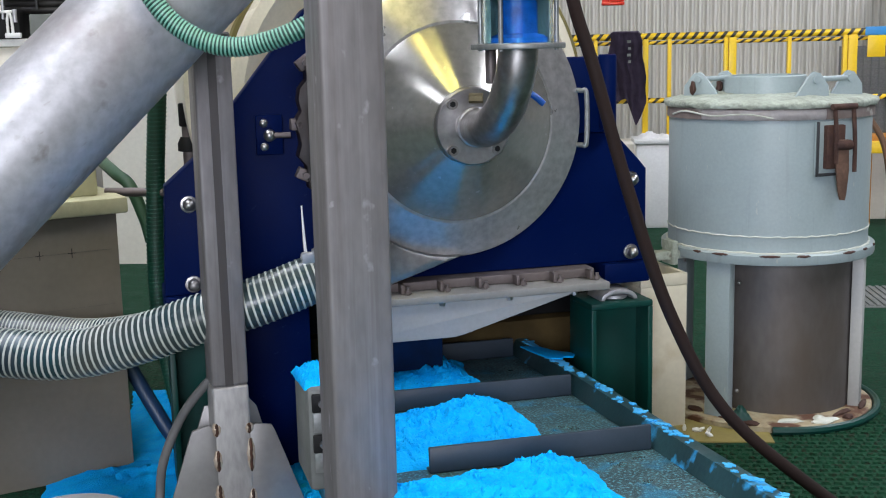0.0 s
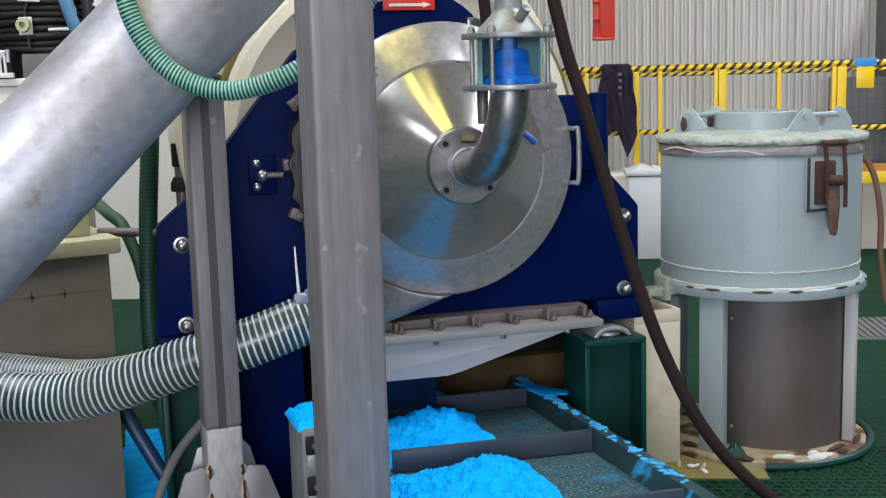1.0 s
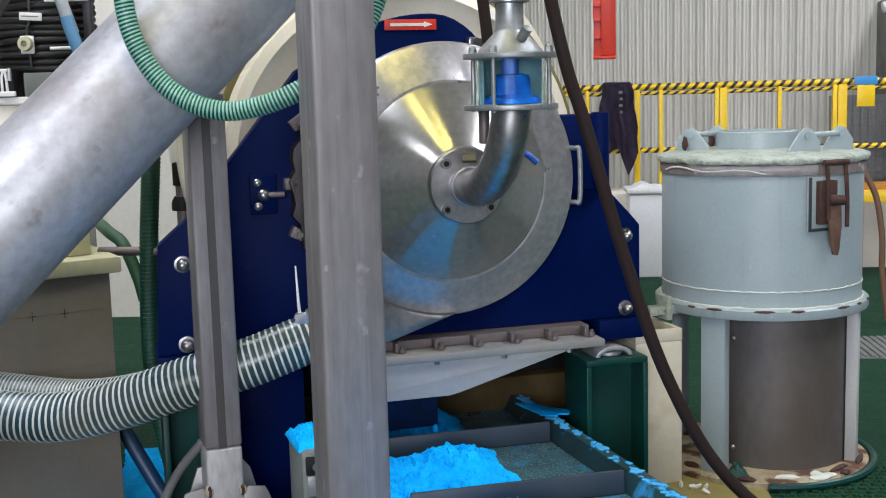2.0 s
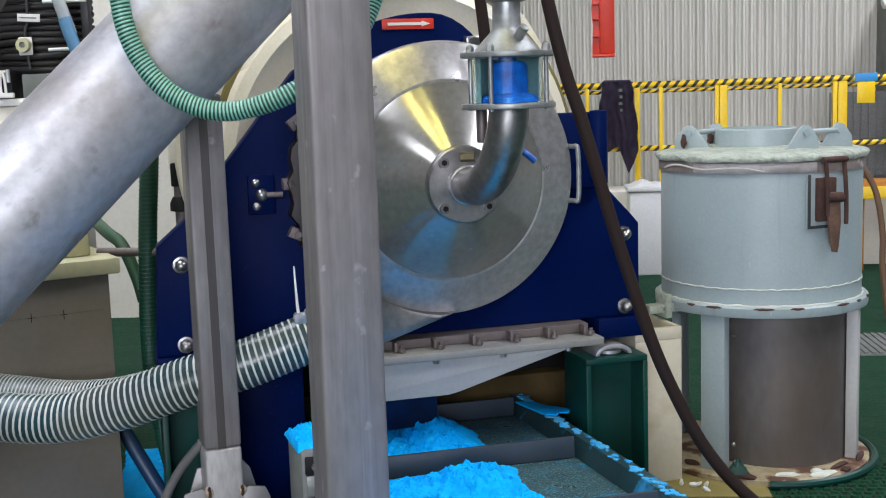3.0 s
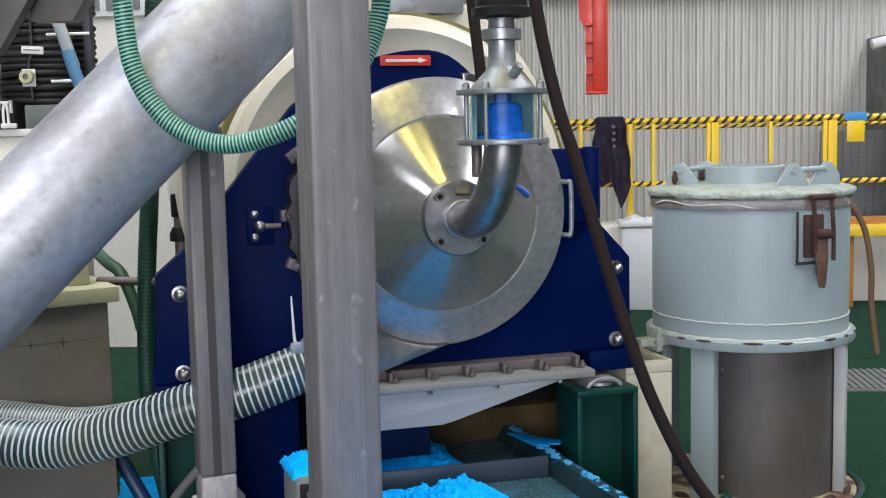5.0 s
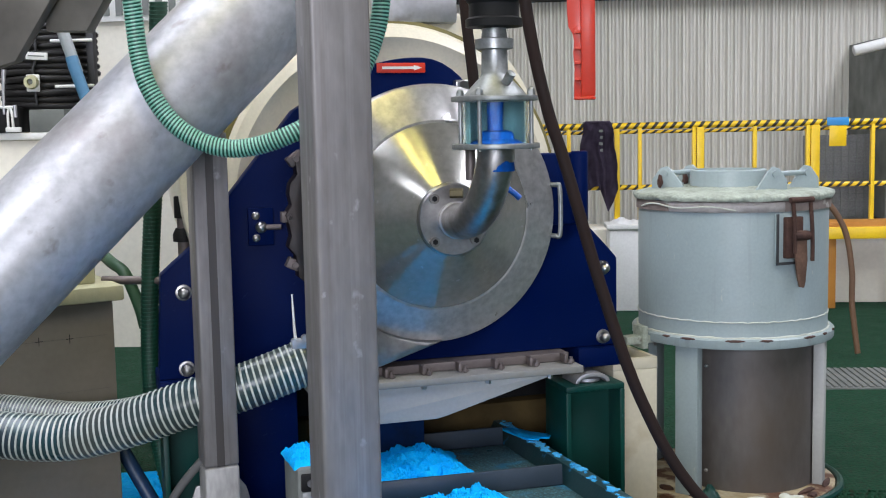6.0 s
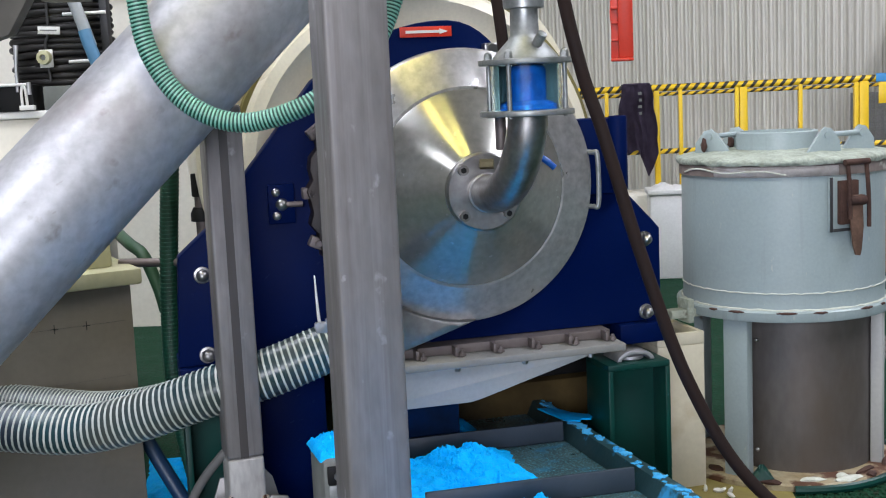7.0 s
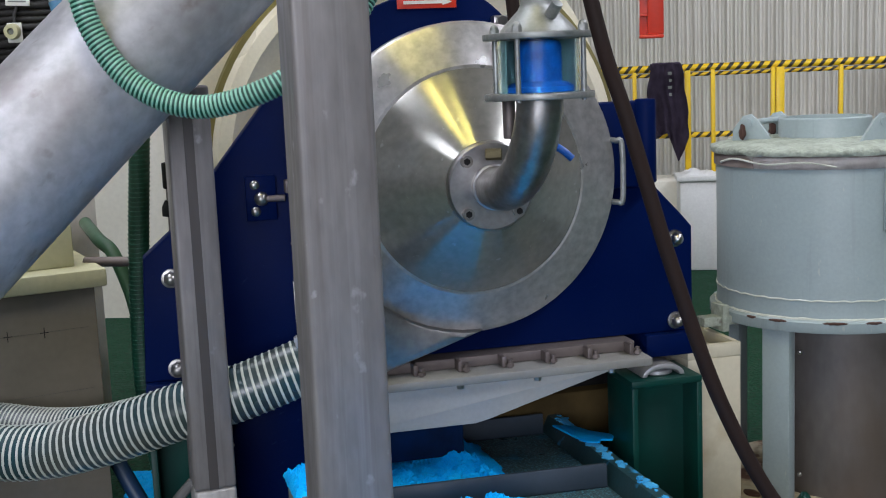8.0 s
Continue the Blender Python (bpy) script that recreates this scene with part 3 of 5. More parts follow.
def feed_pipe():
    top = thing("feed_pipe", MACHINE, "stainless feed pipe with a blue sight glass and elbow", "pipe")
    sx, sy = 0.105, -0.47
    line = [Vector((AX, -0.24, AZ)), Vector((AX, -0.27, AZ))]
    R = 0.165
    for a in range(0, 91, 9):
        f = a / 90
        line.append(Vector((AX + (sx - AX) * f, -0.30 - R * math.sin(radians(a)) * 1.03, AZ + R * (1 - math.cos(radians(a))))))
    line.append(Vector((sx, sy, 1.1)))
    part("elbow", tube(B(), line, 0.0445, 32), ELBOW, top, "swept stainless elbow")
    part("weld_ring", lathe(B(), [(0.044, 0), (0.0475, 0.003), (0.0475, 0.007), (0.044, 0.01)], (AX, -0.262, AZ), (0, -1, 0), 32), SATIN, top)
    sg = part("lower_flange", cyl(B(), (sx, sy, 1.098), (sx, sy, 1.110), 0.103, 48, bevel=0.002), WEATHERED, top)
    part("upper_flange", cyl(B(), (sx, sy, 1.208), (sx, sy, 1.220), 0.103, 48, bevel=0.002), WEATHERED, top)
    part("glass_cylinder", lathe(B(), [(0.077, 1.110), (0.077, 1.208), (0.071, 1.208), (0.071, 1.110)], (sx, sy, 0), (0, 0, 1), 48, True), GLASSM, top, "clear sight glass filmed with blue slurry").visible_shadow = False
    part("reducer", lathe(B(), [(0.072, 1.22), (0.07, 1.226), (0.036, 1.262), (0.031, 1.272), (0.030, 1.325), (0.044, 1.328), (0.045, 1.35), (0.030, 1.353), (0.026, 1.40)], (sx, sy, 0), (0, 0, 1), 40), WEATHERED, top, "weathered steel reducer cone")
    part("hose_coupling", lathe(B(), [(0.035, 1.375), (0.066, 1.378), (0.066, 1.395), (0.058, 1.40), (0.058, 1.43), (0.066, 1.44), (0.066, 1.7)], (sx, sy, 0), (0, 0, 1), 32), DARK, top, "black rubber coupling")
    cyl_b = B()
    cyl(cyl_b, (sx + 0.008, sy - 0.05, 1.248), (sx + 0.016, sy - 0.07, 1.27), 0.011, 16, bevel=0.002)
    part("vent_plug", cyl_b, WEATHERED, top)
    for a in (47, 137, 227, 317):
        c = Vector((sx + 0.09 * math.cos(radians(a)), sy + 0.09 * math.sin(radians(a)), 0))
        bm = B()
        cyl(bm, c + Vector((0, 0, 1.094)), c + Vector((0, 0, 1.226)), 0.005, 10)
        cyl(bm, c + Vector((0, 0, 1.22)), c + Vector((0, 0, 1.23)), 0.0095, 6)
        ball(bm, c + Vector((0, 0, 1.231)), 0.0085)
        part("tie_rod", bm, WEATHERED, top)
    # sensor stub behind the elbow and blue lever
    part("sensor_stub", cyl(B(), (0.07, -0.385, 1.022), (0.07, -0.385, 1.099), 0.0125, 14, bevel=0.002), TROUGH, top)
    bm = B()
    cyl(bm, (0.055, -0.262, 0.985), (0.085, -0.275, 0.985), 0.012, 6)
    part("drain_fitting", bm, mat("dull_brass", (0.13, 0.11, 0.06), None, 0.5, 0.7), top, "small brass-grey drain fitting")
    part("lever", tube(B(), curve_points([(0.2, -0.2, 1.0), (0.23, -0.22, 0.985), (0.255, -0.225, 0.963)], 5), 0.008, 10), mat("blue_lever_grip", (0.01, 0.09, 0.4), None, 0.4), top, "blue plastic lever grip")
    return top


feed_pipe()


def slurry_film():
    bm = B()
    rows = []
    for z in (1.111, 1.14, 1.17, 1.207):
        rows.append([bm.verts.new((0.105 + r * math.cos(radians(a)), -0.47 + r * math.sin(radians(a)), z)) for r, seq in ((0.0700, range(-15, 196, 10)), (0.0685, range(195, -16, -10))) for a in seq])
    for a, b in zip(rows, rows[1:]):
        n = len(a)
        for k in range(n):
            bm.faces.new((a[k], a[(k + 1) % n], b[(k + 1) % n], b[k]))
    part("slurry_film", bm, FOGGED, bpy.data.objects["feed_pipe"], "dried slurry film inside the glass")


slurry_film()
def slurry_body(profile, seed, wob):
    bm = lathe(B(), profile, (0, 0, 0), (0, 0, 1), 40)
    for v in bm.verts:
        k = 1 + wob * (noise.noise(Vector((v.co.x * 30, v.co.y * 30, v.co.z * 18 + seed))) + 0.5 * noise.noise(Vector((v.co.x * 90, v.co.y * 90, v.co.z * 50 + seed))))
        v.co.x, v.co.y = v.co.x * k, v.co.y * k
    return bm


SLURRY_CORE = solid("slurry_column", slurry_body([(0.043, 0.0)] + [(0.0435 - 0.002 * k / 9, 0.009 * k + 0.004) for k in range(10)] + [(0.037, 0.092), (0.024, 0.0955)], 3, 0.05), SLURRY, "bright blue slurry filling the sight glass", "slurry")
SLURRY_JET = solid("slurry_jet", slurry_body([(0.0665, 0.0), (0.0662, 0.010), (0.055, 0.016), (0.034, 0.022), (0.021, 0.03)] + [(0.0185, 0.034 + 0.008 * k) for k in range(10)], 8, 0.1), SLURRY, "narrow blue stream of slurry in the sight glass", "slurry", m=MACHINE @ pose(0.105, -0.47, 1.112))


# ---- belt conveyor ----
def conveyor():
    top = thing("belt_conveyor", BELTPOSE, "dark cleated belt conveyor smeared with blue salt", "conveyor")
    y0, y1 = -2.35, 2.0
    part("belt", box(B(), -0.27, 0.344, y0, y1, -0.012, 0.0), BELT, top, "wet dark rubber belt with blue residue")
    # side frames: a sloped inner skirt, a narrow lip, an outer web
    for sg, x in ((1, 0.343), (-1, -0.272)):
        o = [(0.0, -0.01), (0.024, 0.04), (0.056, 0.04), (0.056, -0.12), (0.05, -0.12), (0.05, 0.034), (0.028, 0.034), (0.006, -0.01)]
        bm = B()
        drop = 0.0 if sg > 0 else 0.044
        lo = [bm.verts.new((x + sg * u, y0, z - drop)) for u, z in o]
        hi = [bm.verts.new((x + sg * u, y1, z - drop)) for u, z in o]
        for k in range(len(o)):
            q = (k + 1) % len(o)
            bm.faces.new((lo[k], lo[q], hi[q], hi[k]))
        bmesh.ops.recalc_face_normals(bm, faces=bm.faces)
        part("side_frame", bm, FRAMEM, top, "green side frame caked with blue salt", smooth=20)
    part("return_belt", box(B(), -0.26, 0.33, y0, y1, -0.11, -0.1), BELT, top)
    for y in (-2.2, -1.0, 0.3, 1.4):
        for x in (-0.31, 0.38):
            low = -0.2 + 0.052 * y
            part("leg", box(B(), x - 0.02, x + 0.02, y - 0.02, y + 0.02, low, -0.03), FRAMEM, top)
    return top


CONV = conveyor()
CLEATS = []
for i in range(6):
    bm = B()
    box(bm, -0.152, 0.34, -0.006, 0.006, 0.0, 0.055, 0.002)
    box(bm, -0.152, 0.34, -0.006, 0.03, 0.0, 0.006, 0.002)
    CLEATS.append(part("cleat", bm, CLEATM, CONV, "upright black rubber cleat"))


def lump_sheet(seed, w, d, h, n=46, peak=(0.2, 0.0), rough=0.02):
    """A heap of loose crystals w wide, d deep and h high, closed below."""
    rnd = random.Random(seed)
    off = Vector((rnd.uniform(0, 50), rnd.uniform(0, 50), seed))
    bm = B()
    grid = []
    m = max(10, int(n * d / w))
    for j in range(m + 1):
        row = []
        for i in range(n + 1):
            u, v = 2 * i / n - 1, 2 * j / m - 1
            edge = max(0.0, 1 - max(abs(u) ** 5, abs(v) ** 5))
            shape = edge * (0.55 + 0.45 * math.exp(-((u - peak[0]) / 0.4) ** 2 - ((v - peak[1]) / 0.55) ** 2))
            q = Vector((u * w * 12, v * d * 12, 0)) + off
            wob = noise.noise(q) * 0.45 + noise.noise(q * 2.3) * 0.3 + noise.noise(q * 5.1) * 0.16 + noise.noise(q * 11) * 0.2 + abs(noise.noise(q * 19)) * 0.12
            z = max(0.0, h * shape * (1 + 0.45 * wob) + edge * rough * wob)
            wig = 0.02 * noise.noise(q * 0.22 + Vector((0, 0, 9))) + 0.004 * noise.noise(q * 2.1)
            wig *= min(1.0, w / 0.4)
            row.append(bm.verts.new((u * w / 2 + wig * 2, v * d / 2 + wig, z - 0.003)))
        grid.append(row)
    for j in range(m):
        for i in range(n):
            bm.faces.new((grid[j][i], grid[j][i + 1], grid[j + 1][i + 1], grid[j + 1][i]))
    rim = [r for r in grid[0]] + [grid[j][n] for j in range(1, m + 1)] + grid[m][n - 1::-1] + [grid[j][0] for j in range(m - 1, 0, -1)]
    low = [bm.verts.new((v.co.x, v.co.y, -0.006)) for v in rim]
    k = len(rim)
    for i in range(k):
        bm.faces.new((rim[i], low[i], low[(i + 1) % k], rim[(i + 1) % k]))
    bmesh.ops.recalc_face_normals(bm, faces=bm.faces)
    return bm


HEAPS = []
for i in range(7):
    HEAPS.append(solid("salt_heap", lump_sheet(3 + i, 0.43, 0.43, 0.062, n=110, peak=(0.5 - 0.08 * (i % 3), 0.3), rough=0.014), POWDER, "heap of bright blue loose salt crystals on the belt", "salt heap", "salt heaps on the belt", "stuff", smooth=30))


# ---- posts, screw pipe, hoses ----
def post_front():
    ob = thing("steel_post", pose(-0.372, 2.147, 0, 0, 0, 24.0), "upright square steel tube post with worn mill finish", "post", "tube posts")
    bm = B()
    box(bm, -0.0605, 0.0605, -0.0605, 0.0605, 0, 1.9, 0.009, seg=3)
    part("tube", bm, POST, ob)
    part("base_plate", box(B(), -0.1, 0.1, -0.1, 0.1, 0, 0.012, 0.002), PLATE, ob)
    return ob


def post_left():
    ob = thing("steel_stand", pose(-0.756, 2.594, 0, 0, 0, 26.0), "square steel stand tube on a welded foot of plates", "stand", "tube posts")
    h = 0.0425
    bm = B()
    box(bm, -h, h, -h, h, 0.342, 1.15, 0.007, seg=3)
    part("tube", bm, POST, ob, "folded steel tube with a dark seam")
    part("seam", box(B(), -0.012, 0.007, -h - 0.0008, -h + 0.001, 0.343, 1.148), mat("dark_seam", (0.1, 0.09, 0.088), (0.07, 0.064, 0.062), 0.5, 0.5, stretch=(1, 1, 0.1)), ob)
    part("ground_tube", box(B(), -h + 0.0003, h - 0.0003, -h + 0.0003, h - 0.0003, 0.0, 0.341, 0.007, seg=3), GROUND_STEEL, ob, "tube end ground bright")
    # flared gusset plates: an ear on each side, and one across the back
    for sg, zt in ((-1, 0.252), (1, 0.243)):
        bm = B()
        outline = [(sg * (h - 0.004), zt - 0.012), (sg * (h + 0.012), zt), (sg * (h + 0.05), zt - 0.008), (sg * (h + 0.056), zt - 0.02), (sg * (h + 0.13), 0.012), (sg * (h - 0.004), 0.012)]
        extrude(bm, outline, "y", -h + 0.003, -h + 0.011, 0.0012)
        part("gusset_plate", bm, PLATE, ob, "flared gusset plate with ragged edges")
    bm = B()
    extrude(bm, [(-0.05, 0.275), (0.055, 0.285), (0.075, 0.26), (0.14, 0.012), (-0.14, 0.012)], "y", h + 0.001, h + 0.009, 0.0012)
    part("gusset_plate", bm, PLATE, ob, "flared gusset plate with ragged edges")
    for x, z, ln in ((-0.038, 0.24, 0.03), (0.038, 0.236, 0.024), (-0.038, 0.165, 0.05), (0.039, 0.17, 0.08), (-0.038, 0.08, 0.05), (0.039, 0.06, 0.05)):
        n = 9
        line = [Vector((x + 0.0025 * noise.noise(Vector((z * 40, k * 0.9, 0))), -h - 0.001 - 0.001 * (k % 2), z - ln / 2 + ln * k / n)) for k in range(n + 1)]
        part("weld_bead", tube(B(), line, 0.0048, 8, lambda f: 0.45 + 0.55 * math.sin(math.pi * f) ** 0.5), WELD, ob, "rusty brown weld bead")
        part("weld_scorch", tube(B(), [p + Vector((0, 0.0068, 0)) for p in line], 0.0115, 8, lambda f: 0.5 + 0.5 * math.sin(math.pi * f)), SCORCH, ob, "pale heat mark round the weld")
    part("foot_plate", box(B(), -0.15, 0.15, -0.15, 0.15, 0, 0.0115, 0.002), PLATE, ob)
    return ob


post_front()
post_left()


def screw_pipe():
    ob = thing("screw_pipe", pose(0, 0, 0), "wide inclined steel conveyor tube with scuffs and a dent", "pipe")
    a, b = Vector((-1.653, 1.783, 0.219)), Vector((-0.446, 2.580, 1.591))
    bm = B()
    lathe(bm, [(0.1303, 0.0), (0.1303, 0.5), (0.1303, 1.1), (0.1303, (b - a).length)], a, b - a, 64)
    part("tube", bm, TUBE, ob)
    d = (b - a).normalized()
    part("seam_ring", lathe(B(), [(0.1303, 0), (0.1320, 0.003), (0.1320, 0.006), (0.1303, 0.009)], a + d * 0.12, d, 64), SATIN, ob)
    return ob


screw_pipe()


def rings_on(line, r, pitch, ribr, seg=18, wide=0.0):
    """Raised ribs round a line, one each pitch."""
    bm = B()
    fr = frames_along(line)
    run, nxt = 0.0, 0.0
    for (p, u, v), (q, u2, v2) in zip(fr, fr[1:]):
        ln = (q - p).length
        while nxt < run + ln:
            f = (nxt - run) / ln
            c, uu, vv = p.lerp(q, f), u.lerp(u2, f).normalized(), v.lerp(v2, f).normalized()
            d = (q - p).normalized() + 0.0 * uu
            loops = []
            for k in range(seg):
                a = 2 * math.pi * k / seg
                out = math.cos(a) * uu + math.sin(a) * vv
                lean = d * (pitch * 0.25 * math.cos(a))
                loops.append([bm.verts.new(c + lean + out * (r + ribr * math.sin(b)) + d * ((wide or ribr * 1.15) * math.cos(b))) for b in (-0.6, 0.5, 1.57, 2.64, 3.74)])
            for k in range(seg):
                a, b = loops[k], loops[(k + 1) % seg]
                for j in range(4):
                    bm.faces.new((a[j], a[j + 1], b[j + 1], b[j]))
            nxt += pitch
        run += ln
    return bm


def ribbed_hose(name, pts, r, pitch, wall, rib, label, ribr, n=10, wide=0.0):
    ob = thing(name, pose(0, 0, 0), label, "hose", "ribbed hoses")
    line = curve_points(pts, n)
    part("hose_wall", tube(B(), line, r, 20), wall, ob)
    part("spiral_rib", rings_on(line, r, pitch, ribr, 18, wide), rib, ob, "raised spiral rib", smooth=60)
    return ob


ribbed_hose("green_hose", [(-0.759, 2.145, 1.777), (-0.784, 2.178, 1.535), (-0.786, 2.2, 1.382), (-0.767, 2.2, 1.256), (-0.7, 2.2, 1.158), (-0.591, 2.2, 1.116), (-0.454, 2.2, 1.151), (-0.364, 2.266, 1.227), (-0.314, 2.31, 1.326), (-0.289, 2.31, 1.447), (-0.276, 2.31, 1.755)], 0.0182, 0.0076, GHOSE, GRIB, "green ribbed hose hanging in a loop before the steel tube", 0.0016, wide=0.0021)
# wall and rib greens are darkened for the shade this hose hangs in
ribbed_hose("shaded_green_hose", [(-0.98, 3.0, 1.5), (-1.0, 3.0, 1.2), (-1.02, 3.0, 0.97), (-1.04, 3.0, 0.73), (-1.05, 3.0, 0.44), (-1.02, 3.0, 0.2), (-0.95, 2.95, 0.03)], 0.024, 0.011, mat("shaded_hose_wall", (0.006, 0.05, 0.028), (0.005, 0.035, 0.02), 0.5), mat("shaded_green_rib", (0.01, 0.07, 0.042), (0.008, 0.055, 0.035), 0.5), "green ribbed hose hanging to the floor, coloured as in shade", 0.002)
ribbed_hose("suction_hose", [(-1.75, 2.62, 0.50), (-1.5, 2.62, 0.43), (-1.287, 2.62, 0.403), (-1.148, 2.62, 0.399), (-1.008, 2.62, 0.426), (-0.814, 2.63, 0.488), (-0.691, 2.65, 0.521), (-0.542, 2.7, 0.574), (-0.46, 2.74, 0.60)], 0.058, 0.0155, SHOSE, SRIB, "thick translucent suction hose with ivory spiral ribs", 0.0022, wide=0.003)
ribbed_hose("suction_hose", [(-1.75, 2.74, 0.50), (-1.5, 2.74, 0.448), (-1.287, 2.74, 0.42), (-1.148, 2.74, 0.408), (-1.008, 2.74, 0.422), (-0.814, 2.76, 0.472), (-0.69, 2.79, 0.5)], 0.05, 0.0095, SHOSE, SRIB, "second translucent ribbed hose behind the first", 0.0018)


def plain_hose(name, pts, r, material, label):
    ob = solid(name, tube(B(), curve_points(pts, 10), r, 14), material, label, "hose", "black hoses")
    return ob


plain_hose("black_hose", [(-0.03, 2.4, 1.75), (0.01, 2.4, 1.40), (0.051, 2.4, 1.194), (0.092, 2.4, 1.06), (0.165, 2.4, 0.80), (0.254, 2.4, 0.54), (0.374, 2.4, 0.330), (0.58, 2.4, 0.15), (0.75, 2.35, 0.05), (0.95, 2.2, 0.014), (1.3, 2.0, 0.014)], 0.0135, BLACKRUB, "brown-black rubber hose sagging to the floor")
plain_hose("black_hose", [(-0.17, 2.95, 1.75), (-0.145, 2.92, 1.45), (-0.126, 2.9, 1.27), (-0.12, 2.9, 1.15)], 0.0145, BLACKRUB, "brown-black rubber hose hanging behind the sight glass")


# ---- grey vessel ----
def vessel():
    cx, cy = 0.655, 3.56
    r = 0.291
    top = thing("grey_vessel", pose(cx, cy, 0), "grey-green painted steel vessel with a scaled clamped lid", "vessel")
    part("shell", lathe(B(), [(r - 0.01, 0.5), (r, 0.502), (r, 0.892), (r - 0.01, 0.894)], (0, 0, 0), (0, 0, 1), 96), CANPAINT, top)
    bm = B()
    tube(bm, [Vector(((r + 0.001) * math.cos(a), (r + 0.001) * math.sin(a), 0.56 + 0.0012 * math.sin(a * 37) + 0.0012 * math.sin(a * 61))) for a in np.linspace(0, 2 * math.pi, 120)], 0.0019, 6)
    part("weld_seam", bm, CRUST, top, "crusted weld seam")
    part("ring_flange", lathe(B(), [(r - 0.01, 0.482), (r + 0.018, 0.482), (r + 0.02, 0.486), (r + 0.02, 0.508), (r + 0.016, 0.512), (r - 0.01, 0.513)], (0, 0, 0), (0, 0, 1), 96, True), CANPAINT, top, "chipped ring flange")
    bm = B()
    tube(bm, [Vector(((r + 0.004 + 0.003 * noise.noise(Vector((a * 7, 0, 1)))) * math.cos(a), (r + 0.004 + 0.003 * noise.noise(Vector((a * 7, 0, 1)))) * math.sin(a), 0.514 + 0.003 * noise.noise(Vector((a * 11, 5, 0))))) for a in np.linspace(0, 2 * math.pi, 160)], 0.0036, 6, lambda f: 0.8 + 0.6 * noise.noise(Vector((f * 40, 0, 7))))
    part("crusted_joint", bm, CRUST, top, "pale crust along the flange joint")
    part("lid_seat", lathe(B(), [(r - 0.01, 0.862), (r + 0.006, 0.862), (r + 0.006, 0.892), (r - 0.01, 0.892)], (0, 0, 0), (0, 0, 1), 96, True), mat("rusty_band", (0.24, 0.2, 0.185), (0.15, 0.115, 0.1), 0.7, 0.1, 12, 60, 0.3, stain=(0.4, 0.38, 0.34), stain_at=0.6, stain_scale=20), top, "rusty band under the lid", pose(0, 0, 0.022))
    bm = B()
    wrap = [(a, 0.5 + 0.5 * noise.noise(Vector((a * 9, 0, 3)))) for a in np.linspace(radians(222), radians(290), 50)]
    rows = [[bm.verts.new(((r + d) * math.cos(a), (r + d) * math.sin(a), z)) for d, z in ((0.007, 0.912), (0.0095, 0.905 + 0.003 * k), (0.009, 0.89 - 0.003 * k), (0.0066, 0.882 + 0.004 * k))] for a, k in wrap]
    for a, b in zip(rows, rows[1:]):
        for k in range(3):
            bm.faces.new((a[k], b[k], b[k + 1], a[k + 1]))
    bmesh.ops.solidify(bm, geom=bm.faces[:], thickness=0.001)
    part("plastic_wrap", bm, mat("dull_white_film", (0.6, 0.57, 0.57), (0.42, 0.39, 0.39), 0.35, 0, 25, 90, 0.3), top, "dull white film wrapped on the band", smooth=60)
    bm = B()
    lathe(bm, [(r - 0.02, 0.891), (r + 0.012, 0.893), (r + 0.016, 0.902), (r + 0.013, 0.910), (r - 0.01, 0.916), (0.2, 0.925), (0.1, 0.931), (0.0, 0.932)], (0, 0, 0), (0, 0, 1), 128)
    for v in bm.verts:
        d = math.hypot(v.co.x, v.co.y)
        if d > 0.15:
            k = noise.noise(v.co * 22) * 0.6 + noise.noise(v.co * 60) * 0.5
            v.co.z += 0.006 * k
            v.co.x *= 1 + 0.012 * k
            v.co.y *= 1 + 0.012 * k
    ld = part("lid", bm, CANEDGE, top, "lid crusted with pale scale", pose(0, 0, 0.022), 60)
    part("neck", lathe(B(), [(0.117, 0.92), (0.117, 0.975), (0.113, 0.978), (0.105, 0.978), (0.105, 0.93)], (-0.016, -0.02, 0), (0, 0, 1), 48), CANPAINT, ld, "short filler neck")
    for a, b, turn in (((0.085, -0.19), (0.2, -0.1), -66), ((-0.205, -0.02), (-0.11, 0.1), 60)):
        for q in (a, b):
            bm = B()
            extrude(bm, [(-0.062, 0.918), (0.05, 0.918), (0.048, 0.95), (0.02, 0.985), (-0.002, 0.99), (-0.02, 0.975)], "x", -0.005, 0.005, 0.002)
            cyl(bm, (-0.01, 0.005, 0.968), (0.01, 0.005, 0.968), 0.011, 14)
            part("hinge_lug", bm, CANPAINT, ld, "triangular hinge lug", pose(q[0], q[1], 0, 0, 0, turn))
        part("hinge_pin", cyl(B(), (*a, 0.968), (*b, 0.968), 0.008, 12), CANPAINT, ld)
        if turn > 0:
            for q in (a, b):
                bm = B()
                bmesh.ops.create_icosphere(bm, subdivisions=3, radius=1.0)
                for v in bm.verts:
                    v.co *= 1 + 0.5 * noise.noise(v.co * 1.6 + Vector((q[0] * 40, 2, 0)))
                bmesh.ops.transform(bm, matrix=Matrix.Translation((q[0] - 0.022, q[1] - 0.006, 0.943)) @ Matrix.Diagonal((0.009, 0.011, 0.019, 1)), verts=bm.verts)
                part("pin_end", bm, RUST, ld, "rusted lump on the pin end")
    # wire seal round the rim
    bm = B()
    tube(bm, [Vector(((r + 0.008) * math.cos(a), (r + 0.008) * math.sin(a), 0.872 + 0.011 * math.sin(a * 6.1 + 1) * math.cos(a * 2.7))) for a in np.linspace(math.radians(195), math.radians(262), 60)], 0.0028, 6)
    part("wire", bm, CRUST, top, "loose pale wire round the rim", pose(0, 0, 0.024))
